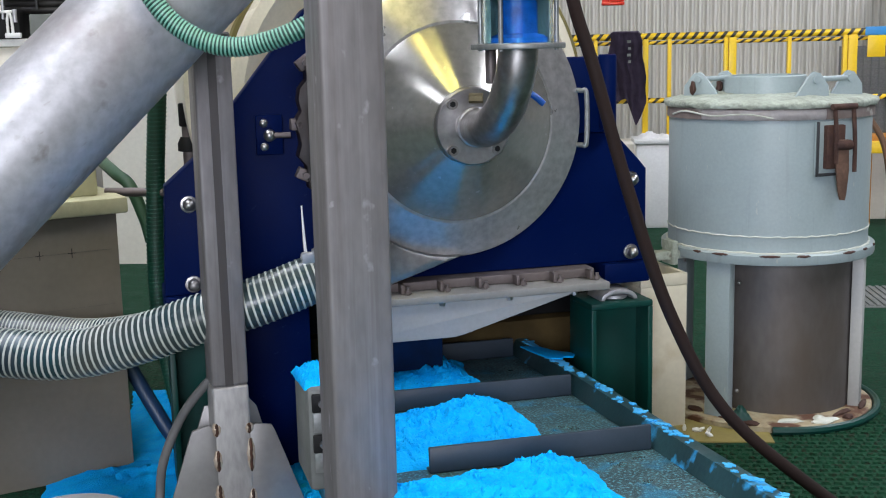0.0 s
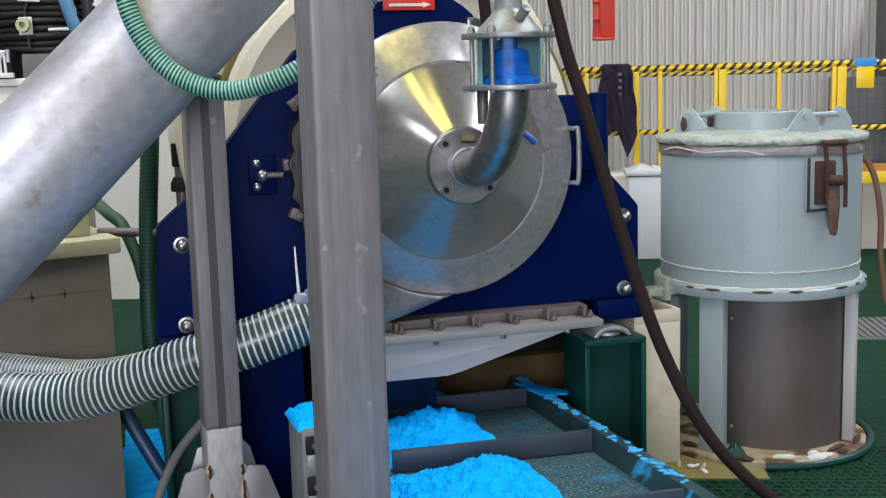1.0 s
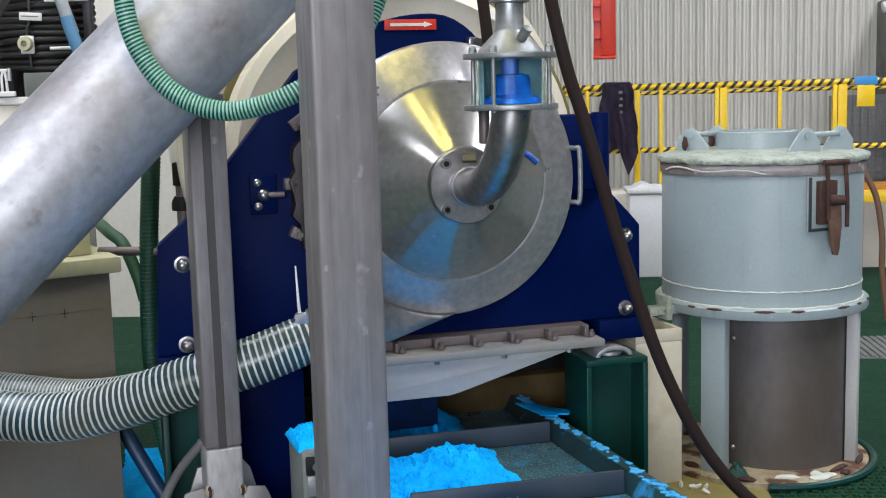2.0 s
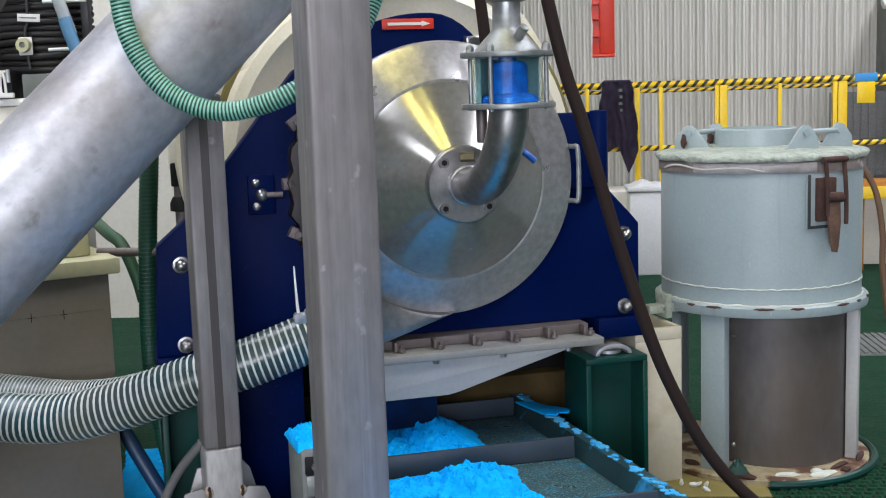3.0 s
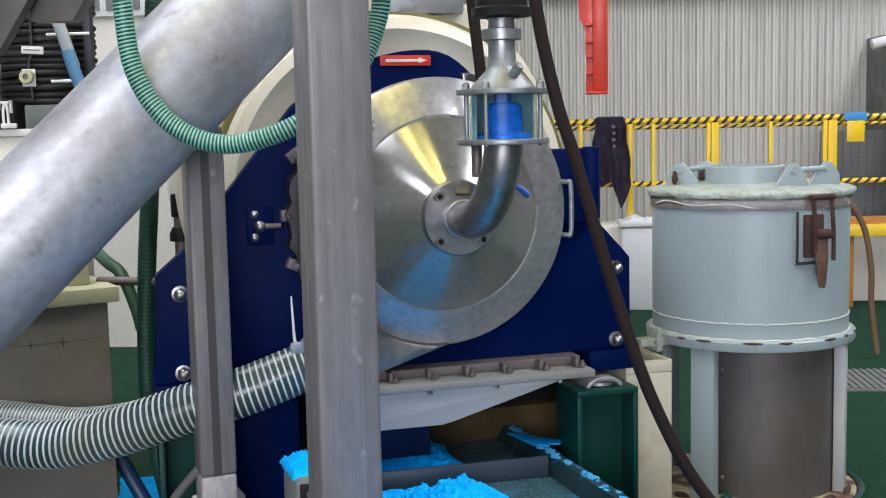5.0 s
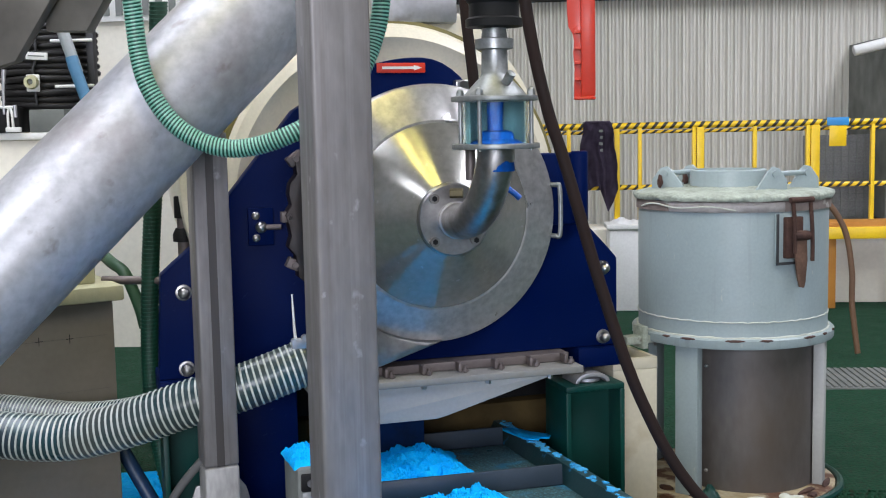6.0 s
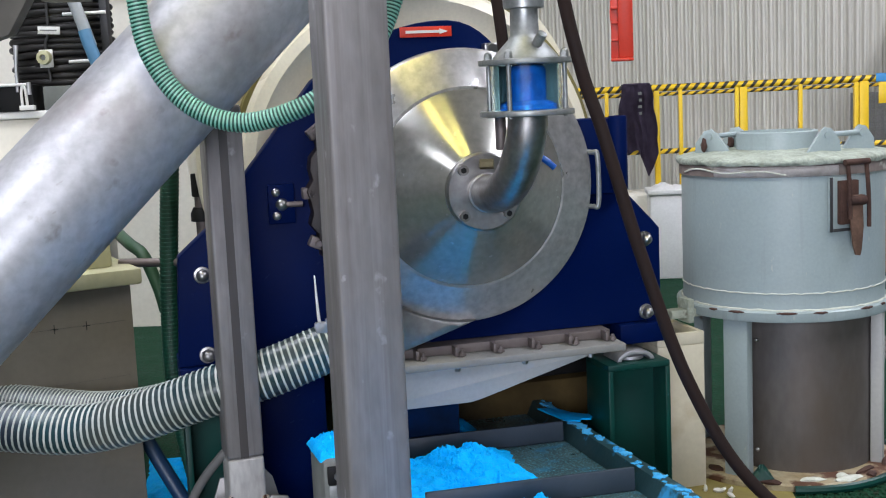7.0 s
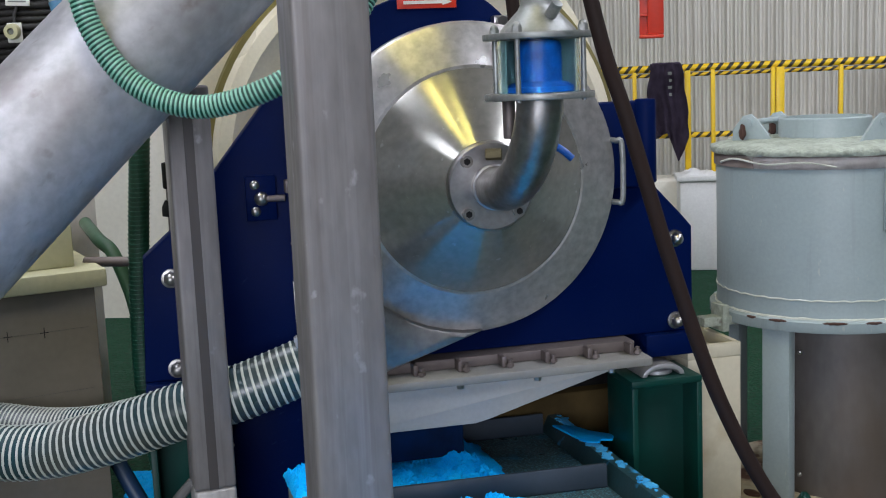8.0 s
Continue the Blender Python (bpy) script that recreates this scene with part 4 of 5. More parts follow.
    # inner steel shell and legs
    part("inner_shell", lathe(B(), [(0.214, 0.02), (0.214, 0.484)], (0.045, 0.0, 0), (0, 0, 1), 72), CANSHEET, top, "weathered steel inner shell")
    for a, wd in ((233, 0.075), (338, 0.05), (100, 0.075), (143, 0.05)):
        mm = pose(0, 0, 0, 0, 0, a)
        bm = B()
        box(bm, r - 0.035, r - 0.002, -wd / 2, wd / 2, 0.02, 0.484, 0.003, mm)
        lg = part("leg", bm, CANPAINT if a != 338 else HOPPER, top)
        for z in (0.42, 0.1):
            part("bolt", ball(B(), mm @ Vector((r - 0.036, wd / 2 + 0.012, z)), 0.006), STEEL, lg)
    part("base_ring", lathe(B(), [(0, 0.002), (r + 0.03, 0.002), (r + 0.03, 0.018), (r + 0.025, 0.022), (0, 0.022)], (0, 0, 0), (0, 0, 1), 96), CANBASE, top, "rust-stained scaled base plate")
    bm = B()
    tube(bm, [Vector(((r + 0.045) * math.cos(a), (r + 0.045) * math.sin(a), 0.013)) for a in np.linspace(math.radians(-95), math.radians(80), 40)], 0.012, 8)
    part("edge_hose", bm, GREEN, top, "dark green rubber edging")
    rnd = random.Random(5)
    for k in range(9):
        a = radians(rnd.uniform(215, 345))
        rr = r + rnd.uniform(-0.02, 0.02)
        bm = B()
        bmesh.ops.create_icosphere(bm, subdivisions=2, radius=1.0)
        for v in bm.verts:
            v.co *= 1 + 0.4 * noise.noise(v.co * 1.5 + Vector((k, 3, 0)))
        bmesh.ops.transform(bm, matrix=Matrix.Translation((rr * math.cos(a), rr * math.sin(a), 0.024)) @ pose(0, 0, 0, 0, 0, math.degrees(a) + 90) @ Matrix.Diagonal((rnd.uniform(0.018, 0.05), rnd.uniform(0.01, 0.018), 0.008, 1)), verts=bm.verts)
        part("scale_lump", bm, RUST if k % 3 else CRUST, top, "rusty lump of scale")
    # dark gaps where the flange paint has chipped
    for deg, half in ((222, 0.05), (236, 0.085), (262, 0.1), (279, 0.07), (307, 0.09), (322, 0.05), (338, 0.06)):
        a = radians(deg)
        bm = B()
        tube(bm, [Vector(((r + 0.0185) * math.cos(a + t), (r + 0.0185) * math.sin(a + t), 0.508 + 0.0022 * noise.noise(Vector((deg + t * 40, 0, 0))))) for t in np.linspace(-half, half, 11)], 0.0042, 6, lambda f: 0.2 + 0.8 * math.sin(math.pi * f) ** 0.7)
        part("chipped_notch", bm, RUST, top)
    # latch
    mm = pose(0, 0, 0, 0, 0, 296)
    lt = part("latch_plate", box(B(), r - 0.002, r + 0.006, -0.062, 0.03, 0.705, 0.855, 0.002, mm), CANPAINT, top, "", pose(0, 0, 0.024))
    part("latch_edge", box(B(), r + 0.006, r + 0.011, -0.062, -0.054, 0.705, 0.855, 0.001, mm), DARKGREY, lt)
    part("latch_edge", box(B(), r + 0.006, r + 0.011, -0.054, 0.03, 0.705, 0.713, 0.001, mm), DARKGREY, lt)
    part("latch_bracket", box(B(), r + 0.006, r + 0.024, -0.038, 0.022, 0.725, 0.845, 0.003, mm), RUST, lt, "rusted latch bracket")
    bm = B()
    extrude(bm, [(-0.014, 0.805), (0.026, 0.805), (0.03, 0.72), (0.024, 0.655), (0.019, 0.637), (0.004, 0.64), (-0.004, 0.665), (-0.013, 0.73)], "x", r + 0.026, r + 0.034, 0.002)
    bmesh.ops.transform(bm, matrix=mm, verts=bm.verts)
    part("latch_lever", bm, RUSTPALE, lt, "rusted pointed latch lever")
    for y0, y1, low in ((-0.026, -0.017, 0.74), (0.036, 0.046, 0.715)):
        bm = B()
        tube(bm, [mm @ Vector((r + 0.034, y0 + (y1 - y0) * f + 0.004 * math.sin(3 * f), 0.9 + (low - 0.9) * f)) for f in np.linspace(0, 1, 9)], 0.0062, 8)
        part("latch_strap", bm, RUST, lt, "thin rusted latch strap")
    part("latch_pin", cyl(B(), mm @ Vector((r + 0.034, -0.034, 0.895)), mm @ Vector((r + 0.034, 0.046, 0.895)), 0.0085, 10), RUST, lt)
    part("knuckle", cyl(B(), mm @ Vector((r + 0.03, -0.018, 0.79)), mm @ Vector((r + 0.03, 0.034, 0.79)), 0.014, 14), RUST, lt)
    # drain lug
    bm = B()
    mm = pose(0, 0, 0, 0, 0, 205)
    box(bm, r, r + 0.1, -0.022, 0.022, 0.475, 0.5, 0.004, mm)
    box(bm, r + 0.03, r + 0.05, -0.03, 0.03, 0.46, 0.53, 0.003, mm)
    part("hinge_arm", bm, CANEDGE, top, "scaled hinge arm")
    return top


vessel()


# ---- railing, plinths and other background ----
def railing():
    top = thing("railing", pose(0, 7.38, 0), "yellow steel railing with black striped rails", "railing")

    def striped(z, r, x0, x1):
        rl = part("rail", cyl(B(), (x0, 0, z), (x1, 0, z), r, 16), YELLOW, top)
        bm = B()
        x = x0 + 0.05
        while x < x1:
            vs = [bm.verts.new((x + dx + 0.018 * math.cos(a), (r + 0.0012) * math.sin(a), z + (r + 0.0012) * math.cos(a))) for dx in (0, 0.024) for a in np.linspace(0, 2 * math.pi, 13)[:-1]]
            for k in range(12):
                bm.faces.new((vs[k], vs[(k + 1) % 12], vs[12 + (k + 1) % 12], vs[12 + k]))
            x += 0.058
        part("tape_stripes", bm, BLACKTAPE, rl, "wound black warning tape")

    striped(1.12, 0.021, -0.9, 4.6)
    striped(1.082, 0.011, -0.9, 4.6)
    striped(0.73, 0.016, -0.9, 4.6)
    for x, w in ((-0.4, 0.03), (0.30, 0.018), (0.605, 0.026), (0.75, 0.018), (1.09, 0.018), (1.13, 0.036), (1.47, 0.018), (1.80, 0.02), (1.845, 0.042), (2.2, 0.018), (2.6, 0.036), (3.2, 0.03), (4.0, 0.036)):
        part("rail_post", box(B(), x - w / 2 * 1.3, x + w / 2 * 1.3, -0.02, 0.02, 0.42, 1.105, 0.003), YELLOW, top)
    return top


railing()


def garment():
    bm = B()
    nx, nz = 40, 44
    grid = []
    for j in range(nz + 1):
        v = j / nz
        row = []
        for i in range(nx + 1):
            u = i / nx
            half = 0.088 + 0.022 * min(1.0, v * 2.2) - 0.012 * v
            low = 0.41 + 0.012 * math.sin(u * 9) + 0.16 * max(0.0, 1 - abs(u - 0.74) / 0.28)
            x = (u - 0.5) * 2 * half + 0.035 * v * (u - 0.1) + 0.012 * noise.noise(Vector((v * 4, 1, 0)))
            fold = 0.016 * math.sin(u * 11 + 3.0 * v) * (0.3 + v) + 0.009 * math.sin(u * 29 - 5 * v) * (0.2 + v) + 0.02 * noise.noise(Vector((u * 6, v * 5, 2)))
            row.append(bm.verts.new((x, -0.045 - fold, 1.15 - v * low)))
        grid.append(row)
    for j in range(nz):
        for i in range(nx):
            bm.faces.new((grid[j][i], grid[j][i + 1], grid[j + 1][i + 1], grid[j + 1][i]))
    bmesh.ops.solidify(bm, geom=bm.faces[:], thickness=-0.012)
    ob = solid("hanging_garment", bm, GARMENT, "dark violet work garment hung over the yellow railing", "garment", m=pose(0.475, 7.35, 0), smooth=60)
    part("back_fold", box(B(), -0.07, 0.08, 0.028, 0.045, 0.92, 1.145, 0.006), GARMENT, ob, "fold hanging behind the rail")
    part("rail_fold", box(B(), -0.075, 0.085, -0.05, 0.04, 1.143, 1.156, 0.006), GARMENT, ob, "cloth lying over the rail")
    for k in range(4):
        part("pale_mark", box(B(), 0.01 + 0.006 * (k % 2), 0.032, -0.1, -0.094, 1.085 - 0.04 * k, 1.102 - 0.04 * k), TREAD, ob, "pale faded mark")
    return ob

garment()


def tag():
    ob = thing("rail_tag", pose(1.97, 7.33, 0), "blue and yellow paper tag hung on the railing", "tag")
    part("blue_strip", box(B(), -0.065, 0.07, -0.004, 0, 1.10, 1.15, 0.001), BLUETAG, ob)
    part("yellow_sheet", box(B(), -0.05, 0.055, -0.006, -0.002, 0.97, 1.098, 0.001), YELLOW, ob)


tag()


def red_hook():
    ob = thing("red_cover", pose(0, 4.95, 0), "red moulded plastic channel hanging from a cord", "cover")
    bm = B()
    extrude(bm, [(0.226, 1.262), (0.313, 1.255), (0.316, 2.3), (0.19, 2.3), (0.199, 1.62), (0.204, 1.56), (0.222, 1.53), (0.228, 1.5), (0.224, 1.45), (0.229, 1.38)], "y", -0.012, 0.0, 0.002)
    part("back", bm, RED, ob)
    part("side_flange", box(B(), 0.255, 0.316, -0.05, -0.012, 1.262, 2.3, 0.006), RED, ob)
    part("lip", box(B(), 0.224, 0.316, -0.055, 0.0, 1.248, 1.262, 0.005), RED, ob)
    for z in (1.33, 1.40, 1.46, 1.53):
        part("ridge", box(B(), 0.228, 0.256, -0.04, -0.012, z, z + 0.012, 0.003), RED, ob)
    part("cord", cyl(B(), (0.26, 0, 2.3), (0.26, 0, 5.6), 0.006, 8), DARK, ob)
    return ob


red_hook()


def cream_block():
    ob = thing("cream_block", MACHINE, "cream painted hollow block beside the green pedestal", "block")
    part("body", box(B(), 0.645, 0.79, 0.05, 0.25, 0.0, 0.42, 0.004), BLOCK, ob)
    for a in ((0.645, 0.79, 0.05, 0.065), (0.645, 0.79, 0.235, 0.25), (0.645, 0.66, 0.065, 0.235), (0.775, 0.79, 0.065, 0.235)):
        part("rim_wall", box(B(), *a, 0.42, 0.455, 0.002), BLOCK, ob)


cream_block()


def left_cabinet():
    ob = thing("panel_cabinet", pose(-1.12, 2.92, 0, 0, 0, 35), "grey-beige panel cabinet with a pale worktop", "cabinet")
    part("panel", box(B(), -1.0, 0.0, 0.0, 0.5, 0.0, 0.70, 0.003), PANEL, ob)
    part("worktop", box(B(), -1.02, 0.025, -0.03, 0.52, 0.70, 0.742, 0.006), PALEYELLOW, ob, "pale yellow worktop")
    part("upstand", box(B(), -0.3, -0.03, 0.05, 0.4, 0.742, 0.84, 0.006), PALEYELLOW, ob)
    for x, z in ((-0.12, 0.605), (-0.2, 0.606), (-0.35, 0.607)):
        bm = B()
        box(bm, x - 0.01, x + 0.01, -0.0015, 0, z - 0.0007, z + 0.0007)
        box(bm, x - 0.0007, x + 0.0007, -0.0015, 0, z - 0.012, z + 0.012)
        part("marked_cross", bm, DARK, ob, "small pencilled cross")
    part("marked_line", box(B(), -0.9, -0.02, -0.001, 0, 0.6055, 0.6062), CHUTEM, ob)
    part("marked_line", box(B(), -0.9, -0.02, -0.001, 0, 0.46, 0.4607), CHUTEM, ob)
    return ob


left_cabinet()


def back_bench():
    ob = thing("white_cabinet", pose(-2.079, 3.6, 0), "off-white cabinet against the wall", "cabinet")
    part("body", box(B(), -0.8, 0.55, 0.0, 0.3, 0.0, 1.133, 0.01), WALLW, ob)
    part("top", box(B(), -0.82, 0.56, -0.02, 0.31, 1.133, 1.157, 0.005), WHITEP, ob)
    return ob


back_bench()


def coil():
    ob = thing("hose_coil", pose(-1.588, 3.72, 1.157), "coil of black hose stacked upright on a rack", "hose coil")
    rnd = random.Random(3)
    for k in range(17):
        z = 0.088 + 0.0215 * k
        w = 0.158 + rnd.uniform(-0.01, 0.006)
        dy = rnd.uniform(-0.006, 0.004)
        part("turn", tube(B(), [Vector((w * math.cos(a), dy + 0.11 * math.sin(a), z + 0.003 * math.sin(2 * a + k))) for a in np.linspace(0, 2 * math.pi, 44)], 0.0108, 10), COILRUB, ob)
    part("strap", tube(B(), curve_points([(0.006, -0.13, 0.09), (0.0, -0.134, 0.2), (0.012, -0.134, 0.25), (0.014, -0.134, 0.46)], 5), 0.0045, 8), DARKGREY, ob, "dark tie cord")
    tg = part("label_tag", box(B(), -0.036, 0.036, -0.14, -0.135, 0.235, 0.259, 0.001, pose(0, 0, 0, 0, 4, 0)), WHITEP, ob, "white paper label tag")
    part("print_line", box(B(), -0.028, 0.026, -0.1408, -0.1402, 0.245, 0.249, 0, pose(0, 0, 0, 0, 4, 0)), TREAD, tg)
    rl = part("roller_bracket", box(B(), -0.021, 0.023, -0.142, -0.134, 0.132, 0.188, 0.003), WHITEP, ob, "white plastic roller bracket")
    bm = B()
    lathe(bm, [(0.009, 0.0), (0.022, 0.0), (0.023, 0.004), (0.021, 0.02), (0.010, 0.021)], (0, -0.142, 0.163), (0, -1, 0), 24, True)
    part("roller", bm, PALEYELLOW, rl, "pale yellow roller")
    part("roller_pin", cyl(B(), (0, -0.142, 0.163), (0, -0.158, 0.163), 0.008, 14), TREAD, rl)
    for z, x0 in ((0.294, 0.062), (0.147, 0.07)):
        part("rack_rod", cyl(B(), (x0, -0.13, z), (0.19, -0.1, z + 0.002), 0.0055, 10), WHITEP, ob, "white rack rod")
    part("rack_post", box(B(), 0.165, 0.19, -0.09, -0.06, 0.0, 0.5, 0.003), DARKGREY, ob)
    part("rack_foot", box(B(), -0.02, 0.1, -0.14, 0.12, 0.0, 0.074, 0.005), TREAD, ob, "grey rack foot")
    return ob

coil()


def conveyor_extras():
    ob = thing("belt_drive", MACHINE, "small boxed belt tensioner with bolted plates, blue salt on top", "tensioner")
    part("housing", box(B(), -0.397, -0.33, -0.52, -0.34, 0.165, 0.395, 0.012), TREAD, ob)
    for z in (0.365, 0.275):
        pl = part("cover_plate", box(B(), -0.388, -0.332, -0.532, -0.521, z - 0.02, z + 0.02, 0.003), DARK, ob, "black bolted plate")
        part("bolt", cyl(B(), (-0.368, -0.533, z), (-0.368, -0.54, z), 0.008, 10), STEEL, pl)
        part("bolt", cyl(B(), (-0.35, -0.533, z), (-0.35, -0.538, z), 0.005, 10), STEEL, pl)
    for z in (0.32, 0.23):
        part("recess_strip", box(B(), -0.385, -0.338, -0.5235, -0.5205, z - 0.022, z + 0.022, 0.001), WEATHERED, ob)
    solid("salt_heap", lump_sheet(31, 0.08, 0.15, 0.035, n=30, peak=(0, 0)), POWDER, "blue salt piled on the tensioner box", "salt heap", "", "stuff", m=MACHINE @ pose(-0.362, -0.43, 0.395), smooth=30)
    # spilled salt on the floor
    for k, (x, y, w, d, h, a) in enumerate(((-1.0, 2.84, 0.62, 0.36, 0.03, 25), (-1.06, 3.3, 0.42, 0.8, 0.03, 20), (-0.68, 2.9, 0.45, 0.6, 0.035, 20), (-0.52, 2.66, 0.32, 0.3, 0.05, 0))):
        solid("spilled_salt", lump_sheet(50 + k, w, d, h, n=40, peak=(0.1, 0.1), rough=0.012), POWDER, "bright blue salt spilled on the floor", "spilled salt", "spilled salt patches", "stuff", m=pose(x, y, 0.004, 0, 0, a), smooth=30)
    # dust sheet of salt on the frame edge
    rnd = random.Random(8)
    bm = B()
    for k in range(120):
        y = rnd.uniform(-1.3, 0.35) if k > 40 else rnd.uniform(-0.15, 0.3)
        x = rnd.uniform(0.372, 0.394)
        r = rnd.uniform(0.004, 0.013)
        n = 15
        pts = [(x + r * rnd.uniform(0.35, 1.2) * math.cos(2 * math.pi * i / n), y + 1.5 * r * rnd.uniform(0.35, 1.2) * math.sin(2 * math.pi * i / n)) for i in range(n)]
        extrude(bm, pts, "z", 0.0402, 0.0402 + rnd.uniform(0.001, 0.003))
    solid("salt_flakes", bm, mat("pale_salt_flakes", (0.08, 0.45, 0.78), (0.03, 0.34, 0.74), 0.8, 0, 20, 120, 0.5), "dried pale blue salt flakes on the conveyor frame", "salt flakes", "", "stuff", m=BELTPOSE)
    bm = B()
    extrude(bm, [(0.34, 0.24), (0.39, 0.21), (0.41, 0.15), (0.455, 0.09), (0.435, 0.05), (0.41, 0.062), (0.40, 0.04), (0.37, 0.05), (0.36, 0.1), (0.35, 0.16)], "z", 0.0405, 0.0455, 0.001)
    solid("salt_crust_sheet", bm, POWDER, "loose sheet of caked blue salt on the frame edge", "salt crust", "", "stuff", m=BELTPOSE)


conveyor_extras()


def hose_fittings():
    ob = thing("hose_clamp", MACHINE, "stainless hose clamp with a long white cable tie", "hose clamp")
    c, d = Vector((-0.265, -0.245, 0.585)), Vector((0.08, 0.02, 0.03)).normalized()
    part("band", lathe(B(), [(0.060, -0.009), (0.064, -0.008), (0.064, 0.008), (0.060, 0.009)], c, d, 40, True), STEEL, ob)
    part("clamp_screw", cyl(B(), c + Vector((-0.02, -0.02, 0.062)), c + Vector((0.02, -0.02, 0.075)), 0.009, 10), STEEL, ob)
    nut = c + Vector((-0.078, -0.035, 0.05))
    part("clamp_ear", box(B(), nut.x - 0.016, nut.x + 0.02, nut.y - 0.006, nut.y + 0.006, nut.z - 0.012, nut.z + 0.014, 0.003), SATIN, ob, "bright clamp ear")
    part("clamp_bolt", cyl(B(), nut + Vector((-0.012, -0.006, 0.008)), nut + Vector((-0.012, -0.02, 0.008)), 0.008, 6), SATIN, ob)
    part("clamp_bolt", cyl(B(), nut + Vector((0.014, -0.006, 0.016)), nut + Vector((0.014, -0.02, 0.016)), 0.009, 6), SATIN, ob)
    part("hose_stub", lathe(B(), [(0.05, 0.0), (0.052, 0.05)], c, d, 32), STEEL, ob)
    bm = B()
    tube(bm, curve_points([(-0.345, -0.27, 0.63), (-0.349, -0.272, 0.66), (-0.351, -0.27, 0.71), (-0.352, -0.266, 0.755)], 5), 0.0045, 6, lambda f: 1.0 - 0.6 * f)
    part("cable_tie", bm, WHITEP, ob, "long white cable tie end")


hose_fittings()
plain_hose("grey_hose", [(-0.72, 2.62, 0.42), (-0.809, 2.6, 0.334), (-0.875, 2.6, 0.25), (-0.925, 2.6, 0.14), (-0.94, 2.6, 0.05), (-0.93, 2.55, 0.012)], 0.011, mat("grey_rubber", (0.16, 0.16, 0.155), (0.12, 0.12, 0.12), 0.6), "thin grey hose curving to the floor")
plain_hose("navy_hose", [(-1.22, 3.05, 0.36), (-1.137, 3.0, 0.249), (-1.085, 2.98, 0.169), (-1.03, 2.97, 0.08), (-0.98, 2.97, 0.02)], 0.02, mat("navy_rubber", (0.01, 0.035, 0.09), (0.008, 0.03, 0.07), 0.5), "dark navy hose sloping to the floor")
plain_hose("olive_hose", [(-1.3, 3.3, 0.80), (-1.2, 3.15, 0.775), (-1.145, 3.1, 0.748), (-1.102, 3.08, 0.66), (-1.08, 3.06, 0.6)], 0.017, mat("olive_rubber", (0.03, 0.085, 0.04), (0.025, 0.07, 0.035), 0.5), "olive green hose leaving the worktop")
plain_hose("brown_cable", [(1.40, 5.5, 0.80), (1.477, 5.5, 0.711), (1.535, 5.5, 0.6), (1.566, 5.5, 0.42), (1.57, 5.5, 0.25), (1.6, 5.5, 0.02)], 0.014, mat("tan_rubber", (0.16, 0.09, 0.05), (0.13, 0.07, 0.04), 0.5), "tan rubber cable bending to the floor")


def valve_stack():
    ob = thing("valve_stack", pose(-0.928, 2.96, 0.012), "black and steel valve stack on the machine flank", "valve")
    part("lower_body", box(B(), -0.03, 0.04, -0.04, 0.06, 0.74, 0.79, 0.006), DARK, ob)
    part("spindle", cyl(B(), (0, 0, 0.79), (0, 0, 0.96), 0.016, 16), TROUGH, ob)
    part("hand_knob", lathe(B(), [(0.02, 0.84), (0.028, 0.842), (0.028, 0.862), (0.02, 0.878)], (0, 0, 0), (0, 0, 1), 20), DARK, ob)
    part("top_cap", cyl(B(), (0, 0, 0.905), (0, 0, 0.965), 0.022, 16, bevel=0.003), DARK, ob)
    part("side_pipe", cyl(B(), (-0.25, 0.05, 0.73), (0.05, 0.02, 0.73), 0.012, 14), TROUGH, ob, "grey side pipe")
    part("bracket", box(B(), -0.02, 0.02, -0.16, 0.04, 0.705, 0.74, 0.004), PLATE, ob)


valve_stack()


def chute():
    ob = thing("steel_chute", pose(0, 0, 0), "grey-brown folded steel chute overhead", "chute")
    bm = B()
    extrude(bm, [(-1.376, 1.194), (-1.0, 1.298), (-0.92, 1.419), (-0.92, 1.975), (-1.376, 1.975)], "y", 2.112, 2.145, 0.002)
    part("side_sheet", bm, CHUTEM, ob)
    bm = B()
    extrude(bm, [(-0.952, 1.359), (-0.870, 1.357), (-0.826, 1.425), (-0.826, 1.975), (-0.952, 1.975)], "y", 2.156, 2.2, 0.002)
    part("front_sheet", bm, CHUTEM, ob)
    part("hanger", box(B(), -1.05, -0.99, 2.12, 2.18, 1.95, 5.6), PLATE, ob)


chute()
solid("top_box", box(B(), -0.05, 0.20, 0.1, 0.4, 1.437, 1.52, 0.01), SATIN, "grey steel inspection box on the casing hood", "box", m=MACHINE)
solid("floor_paint_band", box(B(), -0.9, 0.62, 3.16, 3.36, 0.0, 0.004), YPAINT, "worn yellow painted floor band", "floor marking", kind="structure", m=pose(0, 0, 0))


